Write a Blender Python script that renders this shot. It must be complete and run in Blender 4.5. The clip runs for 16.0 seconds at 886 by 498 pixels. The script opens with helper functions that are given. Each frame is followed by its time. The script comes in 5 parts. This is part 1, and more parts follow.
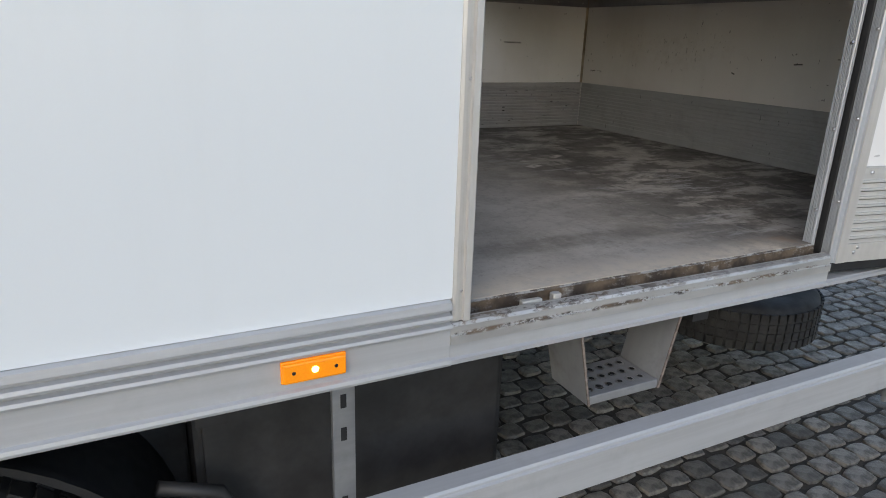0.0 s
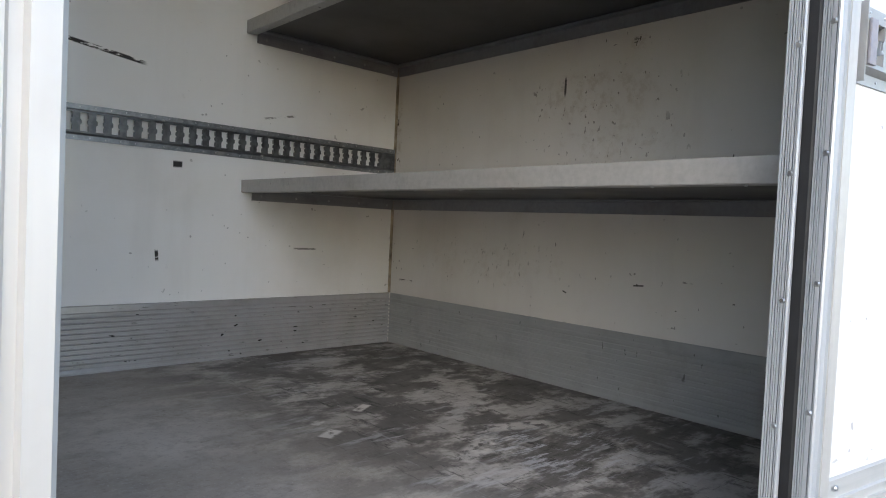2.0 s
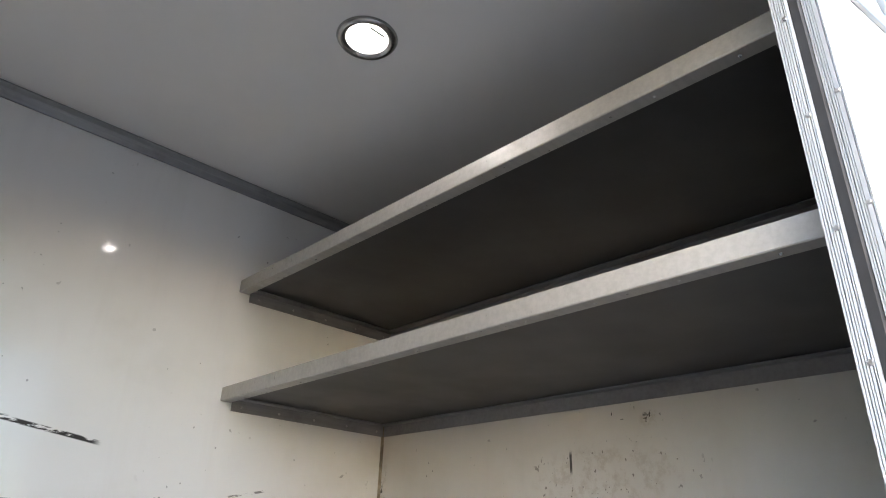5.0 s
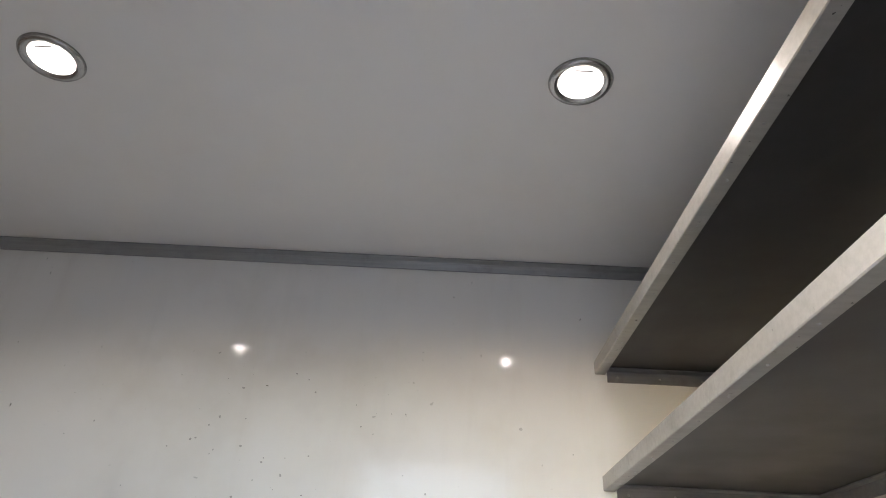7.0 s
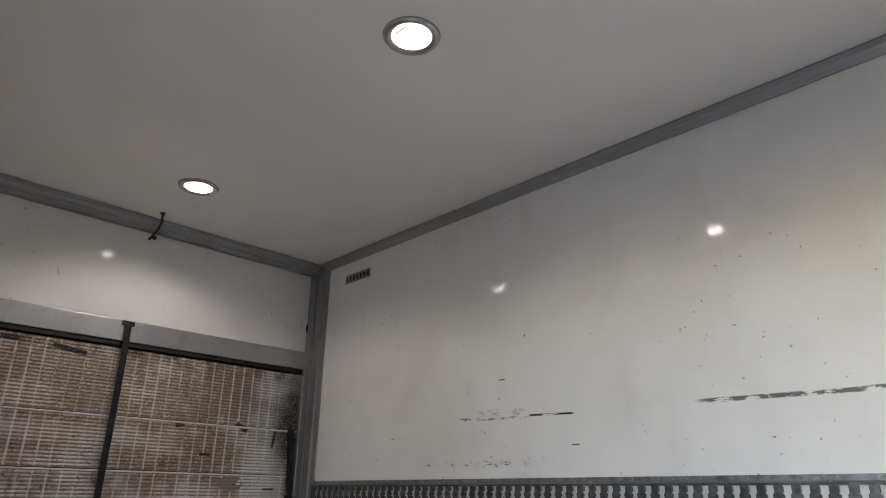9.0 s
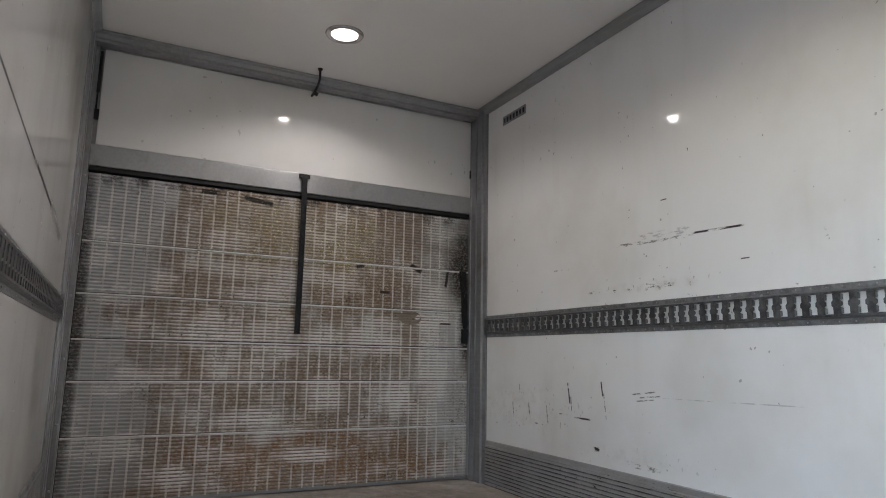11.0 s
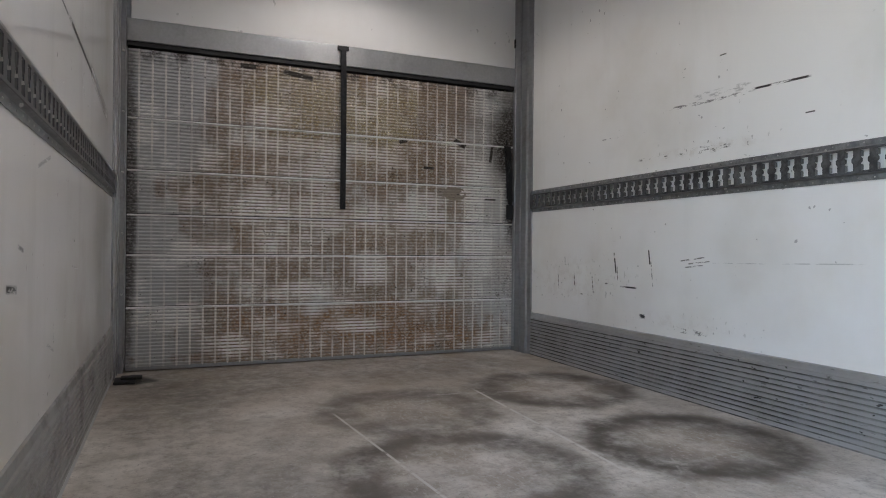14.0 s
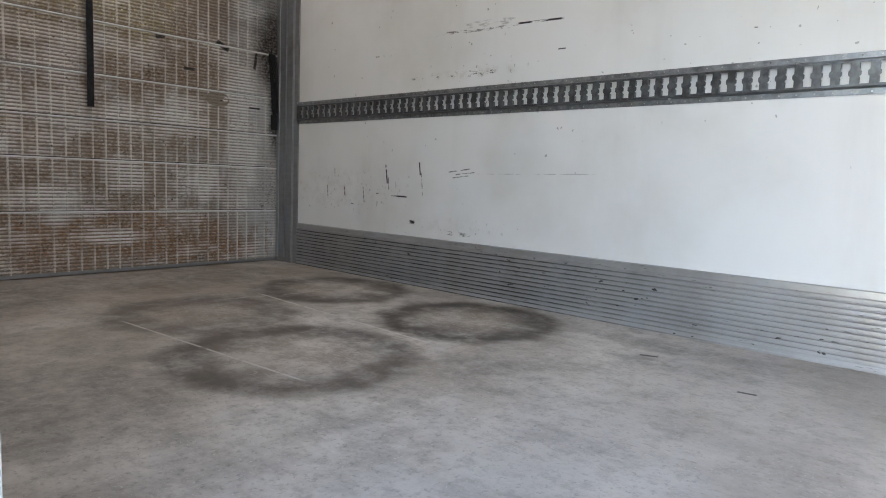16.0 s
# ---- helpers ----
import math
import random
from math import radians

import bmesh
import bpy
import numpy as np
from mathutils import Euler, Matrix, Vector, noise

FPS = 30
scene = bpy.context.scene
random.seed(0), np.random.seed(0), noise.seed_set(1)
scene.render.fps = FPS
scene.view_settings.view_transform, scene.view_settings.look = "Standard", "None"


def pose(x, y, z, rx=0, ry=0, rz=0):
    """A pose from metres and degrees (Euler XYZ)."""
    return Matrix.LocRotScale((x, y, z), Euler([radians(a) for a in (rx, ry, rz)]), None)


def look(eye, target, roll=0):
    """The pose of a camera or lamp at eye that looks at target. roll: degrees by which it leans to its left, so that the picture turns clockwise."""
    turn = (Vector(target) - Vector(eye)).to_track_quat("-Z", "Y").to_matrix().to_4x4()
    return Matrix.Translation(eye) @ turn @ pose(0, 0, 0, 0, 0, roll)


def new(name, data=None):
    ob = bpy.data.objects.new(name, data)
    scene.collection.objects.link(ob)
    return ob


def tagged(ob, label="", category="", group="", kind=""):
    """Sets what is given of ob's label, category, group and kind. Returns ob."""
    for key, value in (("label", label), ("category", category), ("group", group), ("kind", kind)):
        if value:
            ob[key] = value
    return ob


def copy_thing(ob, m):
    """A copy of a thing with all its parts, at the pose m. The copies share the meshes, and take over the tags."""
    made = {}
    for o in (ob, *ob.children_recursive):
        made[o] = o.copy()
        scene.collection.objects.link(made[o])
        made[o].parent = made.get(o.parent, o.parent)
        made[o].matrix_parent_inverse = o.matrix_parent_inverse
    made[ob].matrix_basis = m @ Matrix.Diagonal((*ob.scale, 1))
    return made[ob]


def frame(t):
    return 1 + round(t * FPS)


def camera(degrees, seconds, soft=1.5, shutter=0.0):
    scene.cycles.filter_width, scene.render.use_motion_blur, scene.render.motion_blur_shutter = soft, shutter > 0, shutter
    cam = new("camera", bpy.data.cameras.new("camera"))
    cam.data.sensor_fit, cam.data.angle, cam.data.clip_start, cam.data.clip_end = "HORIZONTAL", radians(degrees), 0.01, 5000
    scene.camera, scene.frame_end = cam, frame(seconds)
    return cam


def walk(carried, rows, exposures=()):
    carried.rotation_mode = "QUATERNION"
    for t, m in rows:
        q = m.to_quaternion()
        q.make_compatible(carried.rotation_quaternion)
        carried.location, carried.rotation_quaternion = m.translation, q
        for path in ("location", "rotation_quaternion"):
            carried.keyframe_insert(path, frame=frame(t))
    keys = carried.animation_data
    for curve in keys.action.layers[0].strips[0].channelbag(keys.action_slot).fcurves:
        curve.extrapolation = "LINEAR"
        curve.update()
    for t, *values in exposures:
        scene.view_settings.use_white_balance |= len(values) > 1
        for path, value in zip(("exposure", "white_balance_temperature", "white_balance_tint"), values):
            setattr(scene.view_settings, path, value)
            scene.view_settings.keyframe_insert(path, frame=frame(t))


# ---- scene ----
cam = camera(68.8, 16.0, soft=1.0)
PATH = [
    (0, (2.533, -1.130, 0.542), (3.388, 0.566, -0.082), 1.89),
    (0.5, (2.706, -0.983, 0.587), (3.706, 0.676, 0.090), 2.32),
    (1, (2.852, -0.796, 0.633), (4.003, 0.810, 0.325), 2.54),
    (1.5, (2.981, -0.596, 0.664), (4.239, 0.950, 0.508), 2.85),
    (2, (3.062, -0.423, 0.665), (4.421, 1.043, 0.596), 2.66),
    (2.5, (3.107, -0.282, 0.753), (4.545, 1.108, 0.770), 2.58),
    (3, (3.139, -0.207, 0.814), (4.632, 1.113, 0.990), 2.68),
    (3.5, (3.130, -0.186, 0.893), (4.635, 1.082, 1.249), 2.95),
    (4, (3.097, -0.220, 0.961), (4.583, 1.008, 1.492), 2.95),
    (4.2, (3.070, -0.216, 0.958), (4.548, 0.983, 1.573), 3.01),
    (6.3, (3.556, -0.338, 0.996), (4.021, 1.313, 2.024), 2.87),
    (6.5, (3.609, -0.356, 0.983), (3.943, 1.322, 2.018), 3.03),
    (7, (3.749, -0.316, 0.981), (3.727, 1.401, 2.007), 3.18),
    (7.5, (3.833, -0.227, 0.943), (3.462, 1.453, 1.964), 2.25),
    (8, (3.877, -0.204, 0.967), (3.140, 1.388, 1.928), 1.32),
    (8.5, (3.903, -0.147, 0.987), (2.854, 1.337, 1.821), 1.00),
    (9, (3.871, -0.025, 0.997), (2.526, 1.271, 1.713), 0.73),
    (9.5, (3.856, 0.100, 0.942), (2.317, 1.190, 1.608), 0.20),
    (10, (3.893, 0.202, 0.871), (2.243, 1.190, 1.417), 0.40),
    (10.2, (3.907, 0.226, 0.855), (2.221, 1.185, 1.344), 0.50),
    (12.5, (3.866, 0.217, 0.748), (2.056, 1.047, 0.933), 0.87),
    (13, (3.873, 0.236, 0.742), (2.049, 1.048, 0.851), 0.54),
    (13.5, (3.862, 0.249, 0.725), (2.027, 1.044, 0.775), 0.50),
    (14, (3.857, 0.252, 0.690), (2.013, 1.027, 0.691), 0.55),
    (14.5, (3.858, 0.223, 0.646), (2.010, 0.986, 0.595), 0.82),
    (15, (3.877, 0.160, 0.631), (2.065, 0.999, 0.525), 1.05),
    (15.5, (3.865, 0.034, 0.624), (2.241, 1.191, 0.471), 1.57),
    (16, (3.804, -0.142, 0.596), (2.475, 1.337, 0.388), 2.17),
]
EXPOSURES = [  # seconds, stops, kelvin, tint
    (0.0, -0.05, 6850, 10), (1.0, -0.25, 6550, 10), (1.5, 0.2, 6450, 10), (2.0, 0.82, 6400, 10), (2.5, 1.5, 6400, 10), (3.0, 1.85, 6450, 10), (4.2, 1.85, 6450, 10),
    (6.3, 2.35, 6750, 13), (9.0, 2.30, 6820, 13), (10.2, 2.42, 6770, 12), (12.5, 2.62, 6560, 12), (14.5, 2.62, 6560, 12), (16.0, 2.60, 6720, 11),
]
walk(cam, [(t, look(eye, target, roll)) for t, eye, target, roll in PATH], EXPOSURES)

# ---- world, sun and lamps ----
world = bpy.data.worlds.new("sky")
scene.world = world
world.use_nodes = True
wn = world.node_tree.nodes
sky = wn.new("ShaderNodeTexSky")
sky.sky_type, sky.sun_disc = "NISHITA", False
sky.sun_elevation, sky.sun_rotation = radians(33), radians(219)
sky.air_density, sky.dust_density = 1.0, 1.0
world.node_tree.links.new(sky.outputs[0], wn["Background"].inputs[0])
wn["Background"].inputs[1].default_value = 0.25
sun_data = bpy.data.lights.new("sun", "SUN")
sun_data.energy, sun_data.angle, sun_data.color = 0.4, radians(40), (0.97, 0.98, 1.0)
sun = new("sun", sun_data)
sun.matrix_world = look((-0.5, -5.0, 4.2), (3.5, 0, 0))

# downlights behind the three ceiling lenses
H_LAMP = 2.545
for lx in (0.650, 2.400, 4.150):
    beam = bpy.data.lights.new("downlight", "SPOT")
    beam.energy, beam.color = 3.8, (1.0, 0.94, 0.92)
    beam.spot_size, beam.spot_blend, beam.shadow_soft_size = radians(150), 0.45, 0.034
    new("downlight", beam).matrix_world = Matrix.Translation((lx, 1.22, H_LAMP))


# ---- material helpers ----
def rgb(c):
    return (c[0], c[1], c[2], 1.0)


class Mat:
    """A node material with short helpers for its maths."""

    def __init__(self, name, base=(0.5, 0.5, 0.5), rough=0.5, metal=0.0):
        self.m = bpy.data.materials.new(name)
        self.m.use_nodes = True
        self.t = self.m.node_tree
        self.b = self.t.nodes["Principled BSDF"]
        self.b.inputs["Base Color"].default_value = rgb(base)
        self.b.inputs["Roughness"].default_value = rough
        self.b.inputs["Metallic"].default_value = metal
        self.coord = self.t.nodes.new("ShaderNodeTexCoord").outputs["Object"]

    def node(self, kind, **values):
        n = self.t.nodes.new("ShaderNode" + kind)
        for key, value in values.items():
            n.inputs[key].default_value = value
        return n

    def link(self, a, b):
        self.t.links.new(a, b)

    def math(self, op, a, b=0.0, c=0.0, clamp=False):
        n = self.t.nodes.new("ShaderNodeMath")
        n.operation, n.use_clamp = op, clamp
        for i, v in enumerate((a, b, c)):
            if isinstance(v, (int, float)):
                n.inputs[i].default_value = v
            else:
                self.link(v, n.inputs[i])
        return n.outputs[0]

    def mapped(self, scale=(1, 1, 1), loc=(0, 0, 0), rot=(0, 0, 0)):
        n = self.node("Mapping", Scale=scale, Location=loc, Rotation=rot)
        self.link(self.coord, n.inputs[0])
        return n.outputs[0]

    def noise(self, scale, detail=4, rough=0.6, vec=None, out=0):
        n = self.node("TexNoise", Scale=scale, Detail=detail, Roughness=rough)
        self.link(vec or self.coord, n.inputs["Vector"])
        return n.outputs[out]

    def ramp(self, fac, lo, hi, a=0.0, b=1.0):
        n = self.t.nodes.new("ShaderNodeMapRange")
        n.interpolation_type = "SMOOTHSTEP"
        for i, v in enumerate((lo, hi, a, b)):
            n.inputs[i + 1].default_value = v
        self.link(fac, n.inputs[0])
        return n.outputs[0]

    def mix(self, fac, a, b):
        n = self.t.nodes.new("ShaderNodeMix")
        n.data_type = "RGBA"
        for i, v in ((0, fac), (6, a), (7, b)):
            if isinstance(v, (int, float)):
                n.inputs[i].default_value = v
            elif isinstance(v, tuple):
                n.inputs[i].default_value = rgb(v)
            else:
                self.link(v, n.inputs[i])
        return n.outputs[2]

    def xyz(self):
        n = self.node("SeparateXYZ")
        self.link(self.coord, n.inputs[0])
        return n.outputs

    def color(self, socket):
        self.link(socket, self.b.inputs["Base Color"])

    def rough(self, socket):
        self.link(socket, self.b.inputs["Roughness"])

    def bump(self, height, strength=0.3, distance=0.002):
        n = self.node("Bump", Strength=strength, Distance=distance)
        self.link(height, n.inputs["Height"])
        self.link(n.outputs[0], self.b.inputs["Normal"])


def stroke(m, u, v, cu, cv, half_len, half_wid, tilt, breakup, grain):
    """Mask of a scratch or scuff lying in the plane u, v: a soft bar broken up by noise."""
    c, s = math.cos(radians(tilt)), math.sin(radians(tilt))
    du, dv = m.math("SUBTRACT", u, cu), m.math("SUBTRACT", v, cv)
    a = m.math("ADD", m.math("MULTIPLY", du, c), m.math("MULTIPLY", dv, s))
    b = m.math("SUBTRACT", m.math("MULTIPLY", dv, c), m.math("MULTIPLY", du, s))
    a = m.math("ABSOLUTE", a)
    b = m.math("ABSOLUTE", b)
    ka = m.ramp(a, half_len * 0.8, half_len, 1, 0)
    kb = m.ramp(b, half_wid * 0.5, half_wid, 1, 0)
    return m.math("MULTIPLY", m.math("MULTIPLY", ka, kb), m.ramp(grain, breakup, breakup + 0.12))


def white_panel(name, axis, strokes, base=(0.86, 0.86, 0.85), specks=0.62, stain=(0.52, 0.475, 0.40), dirt=0.3, gloss=0.06, dotty=0.55, blooms=()):
    """Glossy white fibreglass lining with dents, specks and dark scuffs. axis: the wall's own horizontal axis (0: x, 1: y)."""
    m = Mat(name, base, gloss)
    p = m.xyz()
    u, v = p[axis], p[2]
    big = m.noise(1.3, 5, 0.55)
    col = m.mix(m.math("MULTIPLY", m.ramp(big, 0.45, 0.75), dirt), base, stain)
    streaky = m.noise(1.0, 4, 0.6, m.mapped((6, 6, 0.8)))
    col = m.mix(m.math("MULTIPLY", m.ramp(streaky, 0.5, 0.8), dirt * 0.35), col, (0.42, 0.39, 0.34))
    for cu, cv, ru, rv, power in blooms:
        du, dv = m.math("DIVIDE", m.math("SUBTRACT", u, cu), ru), m.math("DIVIDE", m.math("SUBTRACT", v, cv), rv)
        d = m.math("ADD", m.math("MULTIPLY", du, du), m.math("MULTIPLY", dv, dv))
        k = m.math("MULTIPLY", m.ramp(d, 0.1, 1.0, 1, 0), m.ramp(m.noise(19, 5, 0.75), 0.46, 0.66))
        col = m.mix(m.math("MULTIPLY", k, power * 0.6), col, (0.38, 0.31, 0.23))
        nick = m.math("MULTIPLY", m.ramp(d, 0.4, 1.2, 1, 0), m.ramp(m.noise(46, 2, 0.6, m.mapped((1, 1, 0.6))), 0.665, 0.70))
        col = m.mix(m.math("MULTIPLY", nick, min(0.9, power * 1.3)), col, (0.11, 0.095, 0.08))
    # short dark ticks, some upright, some level
    vec = m.mapped((24, 24, 60))
    tick = m.noise(1.0, 2, 0.5, vec)
    patch = m.noise(2.2, 3, 0.6)
    t1 = m.math("MULTIPLY", m.ramp(tick, 0.735, 0.765), m.ramp(patch, specks - 0.1, specks + 0.06))
    tick2 = m.noise(1.0, 2, 0.5, m.mapped((70, 70, 26), (3, 7, 1)))
    t2 = m.math("MULTIPLY", m.ramp(tick2, 0.745, 0.775), m.ramp(m.noise(2.6, 3, 0.6, m.mapped((1, 1, 1), (5, 2, 9))), specks - 0.1, specks + 0.05))
    dots = m.noise(38, 1, 0.4, m.mapped((1, 1, 1), (1, 4, 2)))
    t3 = m.math("MULTIPLY", m.math("MULTIPLY", m.ramp(dots, 0.765, 0.79), m.ramp(patch, 0.42, 0.55)), dotty)
    mark = m.math("MAXIMUM", m.math("MAXIMUM", t1, t2), t3)
    grain = m.noise(30, 3, 0.7, m.mapped((0.6, 0.6, 2.0)))
    for cu, cv, hl, hw, tilt, cut, power in strokes:
        k = m.math("MULTIPLY", stroke(m, u, v, cu, cv, hl, hw, tilt, cut, grain), power)
        mark = m.math("MAXIMUM", mark, k)
    col = m.mix(mark, col, (0.035, 0.033, 0.032))
    m.color(col)
    m.rough(m.math("ADD", m.math("MULTIPLY", mark, 0.4), m.ramp(m.noise(7, 4), 0.3, 0.8, gloss * 0.7, gloss * 1.6)))
    m.b.inputs["Specular IOR Level"].default_value = 0.2
    m.bump(m.math("SUBTRACT", m.noise(2.6, 2), m.math("MULTIPLY", mark, 0.3)), 0.03, 0.003)
    return m.m


def alu(name, base=(0.50, 0.51, 0.52), rough=0.38, metal=0.85, dirt=0.3, dirt_col=(0.16, 0.14, 0.12), grain=(3, 60, 60), ticks=0.0):
    """Mill-finish aluminium or galvanised steel with dull patches and grime."""
    m = Mat(name, base, rough, metal)
    g = m.noise(1.0, 3, 0.6, m.mapped(grain))
    blot = m.noise(6.0, 5, 0.65)
    col = m.mix(m.ramp(g, 0.3, 0.7, 0, 0.35), base, tuple(c * 0.72 for c in base))
    k = m.math("MULTIPLY", m.ramp(blot, 0.5, 0.78), dirt)
    col = m.mix(k, col, dirt_col)
    if ticks:
        nick = m.math("MULTIPLY", m.ramp(m.noise(1.0, 2, 0.5, m.mapped((60, 60, 18))), 0.70, 0.735), m.ramp(m.noise(1.7, 3), 0.42, 0.56))
        col = m.mix(m.math("MULTIPLY", nick, ticks), col, (0.05, 0.047, 0.045))
    m.color(col)
    m.rough(m.math("ADD", m.ramp(blot, 0.3, 0.7, rough * 0.8, rough * 1.25), m.math("MULTIPLY", k, 0.3)))
    m.link(m.math("SUBTRACT", metal, m.math("MULTIPLY", k, metal * 0.8)), m.b.inputs["Metallic"])
    m.bump(m.math("ADD", g, m.noise(90, 2)), 0.12, 0.001)
    return m.m


def plain(name, base, rough=0.5, metal=0.0, spread=0.3, scale=20):
    """A material with slight mottling and grain."""
    m = Mat(name, base, rough, metal)
    n = m.noise(scale, 4, 0.65)
    m.color(m.mix(m.ramp(n, 0.3, 0.75), tuple(c * (1 - spread) for c in base), tuple(min(1, c * (1 + spread * 0.5)) for c in base)))
    m.rough(m.ramp(m.noise(scale * 0.3, 3), 0.3, 0.7, rough * 0.85, min(1, rough * 1.2)))
    m.bump(m.noise(scale * 6, 2), 0.15, 0.001)
    return m.m


# ---- sizes of the body ----
W, L, H = 2.46, 5.334, 2.563          # inside width, front wall, ceiling height
XR = -0.08                           # plane of the rear closure
Y0, Y1 = -0.038, -0.061              # back of the door-side lining, behind and before the door
OUT = Y0 - 0.012                     # outer face of the side with the door
DX0, DX1, DZ = 3.142, 4.312, 2.14      # side door opening
KICK, RAIL0, RAIL1 = 0.279, 0.941, 1.083
NEAR = Y0 + 0.008                         # face of the lining on the door side
GROUND = -1.12


# ---- materials ----
far_strokes = [  # along, up, half length, half width, tilt, break-up, strength
    (3.03, 1.35, 0.33, 0.011, -1, 0.40, 0.85), (1.64, 1.365, 0.27, 0.010, -2, 0.50, 0.75), (1.72, 1.39, 0.17, 0.02, -2, 0.52, 0.35),
    (2.02, 1.36, 0.14, 0.006, -2, 0.35, 1.0), (1.05, 1.30, 0.2, 0.006, -1, 0.55, 0.8), (1.45, 1.15, 0.28, 0.014, -2, 0.56, 1.0),
    (1.68, 1.155, 0.1, 0.014, -2, 0.5, 1.0), (1.00, 0.625, 0.06, 0.007, 99, 0.36, 1.0), (1.02, 0.57, 0.04, 0.004, 95, 0.4, 0.9), (1.27, 0.66, 0.04, 0.006, 98, 0.36, 1.0), (1.29, 0.575, 0.07, 0.004, 97, 0.42, 0.9),
    (1.11, 0.50, 0.07, 0.006, 0, 0.4, 1.0), (1.56, 0.655, 0.08, 0.004, 7, 0.42, 0.8), (1.60, 0.640, 0.07, 0.004, 6, 0.42, 0.8), (1.57, 0.622, 0.06, 0.004, 6, 0.45, 0.7), (2.0, 0.645, 0.38, 0.003, 1, 0.45, 0.3), (0.95, 0.51, 0.04, 0.004, 0, 0.42, 0.9), (0.45, 0.50, 0.05, 0.004, 97, 0.4, 0.9), (0.52, 0.63, 0.03, 0.004, 95, 0.4, 0.8), (1.22, 0.36, 0.025, 0.014, 0, 0.44, 1.0),
    (0.62, 0.52, 0.05, 0.006, 96, 0.4, 0.9), (0.8, 0.50, 0.06, 0.005, 98, 0.4, 0.9), (0.74, 0.44, 0.06, 0.006, 0, 0.45, 1.0),
    (1.52, 0.32, 0.14, 0.016, -3, 0.53, 0.9), (4.13, 0.884, 0.022, 0.018, 0, 0.3, 1.0), (4.052, 0.485, 0.008, 0.03, 5, 0.35, 1.0),
    (3.80, 1.318, 0.20, 0.011, -8, 0.36, 1.0), (3.48, 1.347, 0.2, 0.008, -1, 0.38, 0.8), (4.78, 0.52, 0.07, 0.006, 0, 0.4, 0.7), (4.62, 1.16, 0.1, 0.006, 12, 0.45, 0.7),
    (2.15, 1.22, 0.022, 0.0035, 0, 0.3, 0.9), (1.73, 1.55, 0.02, 0.0035, 0, 0.3, 0.9),
]
front_strokes = [
    (1.30, 1.29, 0.006, 0.05, 0, 0.3, 0.9), (1.1, 1.13, 0.35, 0.16, 0, 0.70, 0.6), (1.1, 1.0, 0.3, 0.06, 0, 0.64, 0.8),
    (0.96, 1.44, 0.02, 0.012, 0, 0.5, 0.7), (2.32, 0.36, 0.06, 0.006, 0, 0.4, 1.0), (0.9, 0.47, 0.025, 0.004, -4, 0.35, 0.9),
    (1.25, 0.41, 0.012, 0.004, 20, 0.3, 0.9), (0.7, 0.5, 0.022, 0.004, 0, 0.4, 0.7),
]
near_strokes = [
    (2.05, 1.375, 0.42, 0.007, 1.8, 0.22, 1.0), (1.35, 1.355, 0.32, 0.012, 2, 0.24, 1.0), (0.78, 1.325, 0.36, 0.030, 4.5, 0.28, 0.6), (2.44, 1.235, 0.11, 0.022, 6, 0.34, 0.9),
    (2.39, 0.604, 0.05, 0.010, 4, 0.34, 1.0), (2.31, 0.683, 0.03, 0.006, 10, 0.36, 0.9), (2.05, 0.892, 0.09, 0.006, -14, 0.38, 0.8), (2.54, 0.924, 0.008, 0.03, 8, 0.4, 0.8),
    (1.7, 0.50, 0.008, 0.035, 6, 0.4, 0.8), (1.9, 0.46, 0.008, 0.03, -4, 0.4, 0.7), (1.5, 0.62, 0.07, 0.005, 5, 0.4, 0.7), (1.3, 1.22, 0.1, 0.008, 25, 0.5, 0.6), (1.95, 0.43, 0.06, 0.005, 16, 0.4, 0.8),
]
M_far = white_panel("lining_far", 0, far_strokes, specks=0.64, dotty=0.42, blooms=((0.62, 0.52, 0.62, 0.17, 0.25), (1.62, 1.155, 0.42, 0.035, 0.35), (1.5, 0.36, 0.5, 0.05, 0.2)))
M_front = white_panel("lining_front", 1, front_strokes, base=(0.75, 0.735, 0.705), dirt=0.40, specks=0.54, gloss=0.14, blooms=((1.15, 1.24, 0.42, 0.13, 0.55), (1.05, 1.05, 0.40, 0.12, 0.4), (0.95, 1.42, 0.05, 0.04, 0.7), (1.7, 0.5, 0.6, 0.12, 0.25), (2.43, 1.1, 0.03, 0.35, 0.7)))
M_near = white_panel("lining_near", 0, near_strokes, base=(0.76, 0.75, 0.73), dirt=0.5, specks=0.54)
M_header = white_panel("lining_header", 1, [], base=(0.82, 0.815, 0.80), dirt=0.2, specks=0.72, dotty=0.3)
M_door = white_panel("lining_door", 0, [], base=(0.80, 0.80, 0.79), specks=0.58)
M_ceil = white_panel("lining_ceiling", 0, [], base=(0.90, 0.89, 0.875), dirt=0.08, specks=0.95, gloss=0.08, dotty=0.0)
M_alu = alu("mill_aluminium", dirt=0.35)
M_alu_clean = alu("anodised_aluminium", (0.56, 0.57, 0.58), 0.33, 0.8, 0.18)
M_skirt = alu("grey_skirt_aluminium", (0.50, 0.51, 0.52), 0.42, 0.25, 0.22, (0.30, 0.29, 0.27), (2, 50, 50))
M_trim = alu("grey_ceiling_trim", (0.40, 0.41, 0.42), 0.45, 0.6, 0.3, grain=(3, 80, 80))
M_post = alu("grey_steel_post", (0.34, 0.345, 0.355), 0.42, 0.7, 0.45)
m = Mat("ribbed_kick_plate", (0.46, 0.47, 0.475), 0.4, 0.5)
p = m.xyz()
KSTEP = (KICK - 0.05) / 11
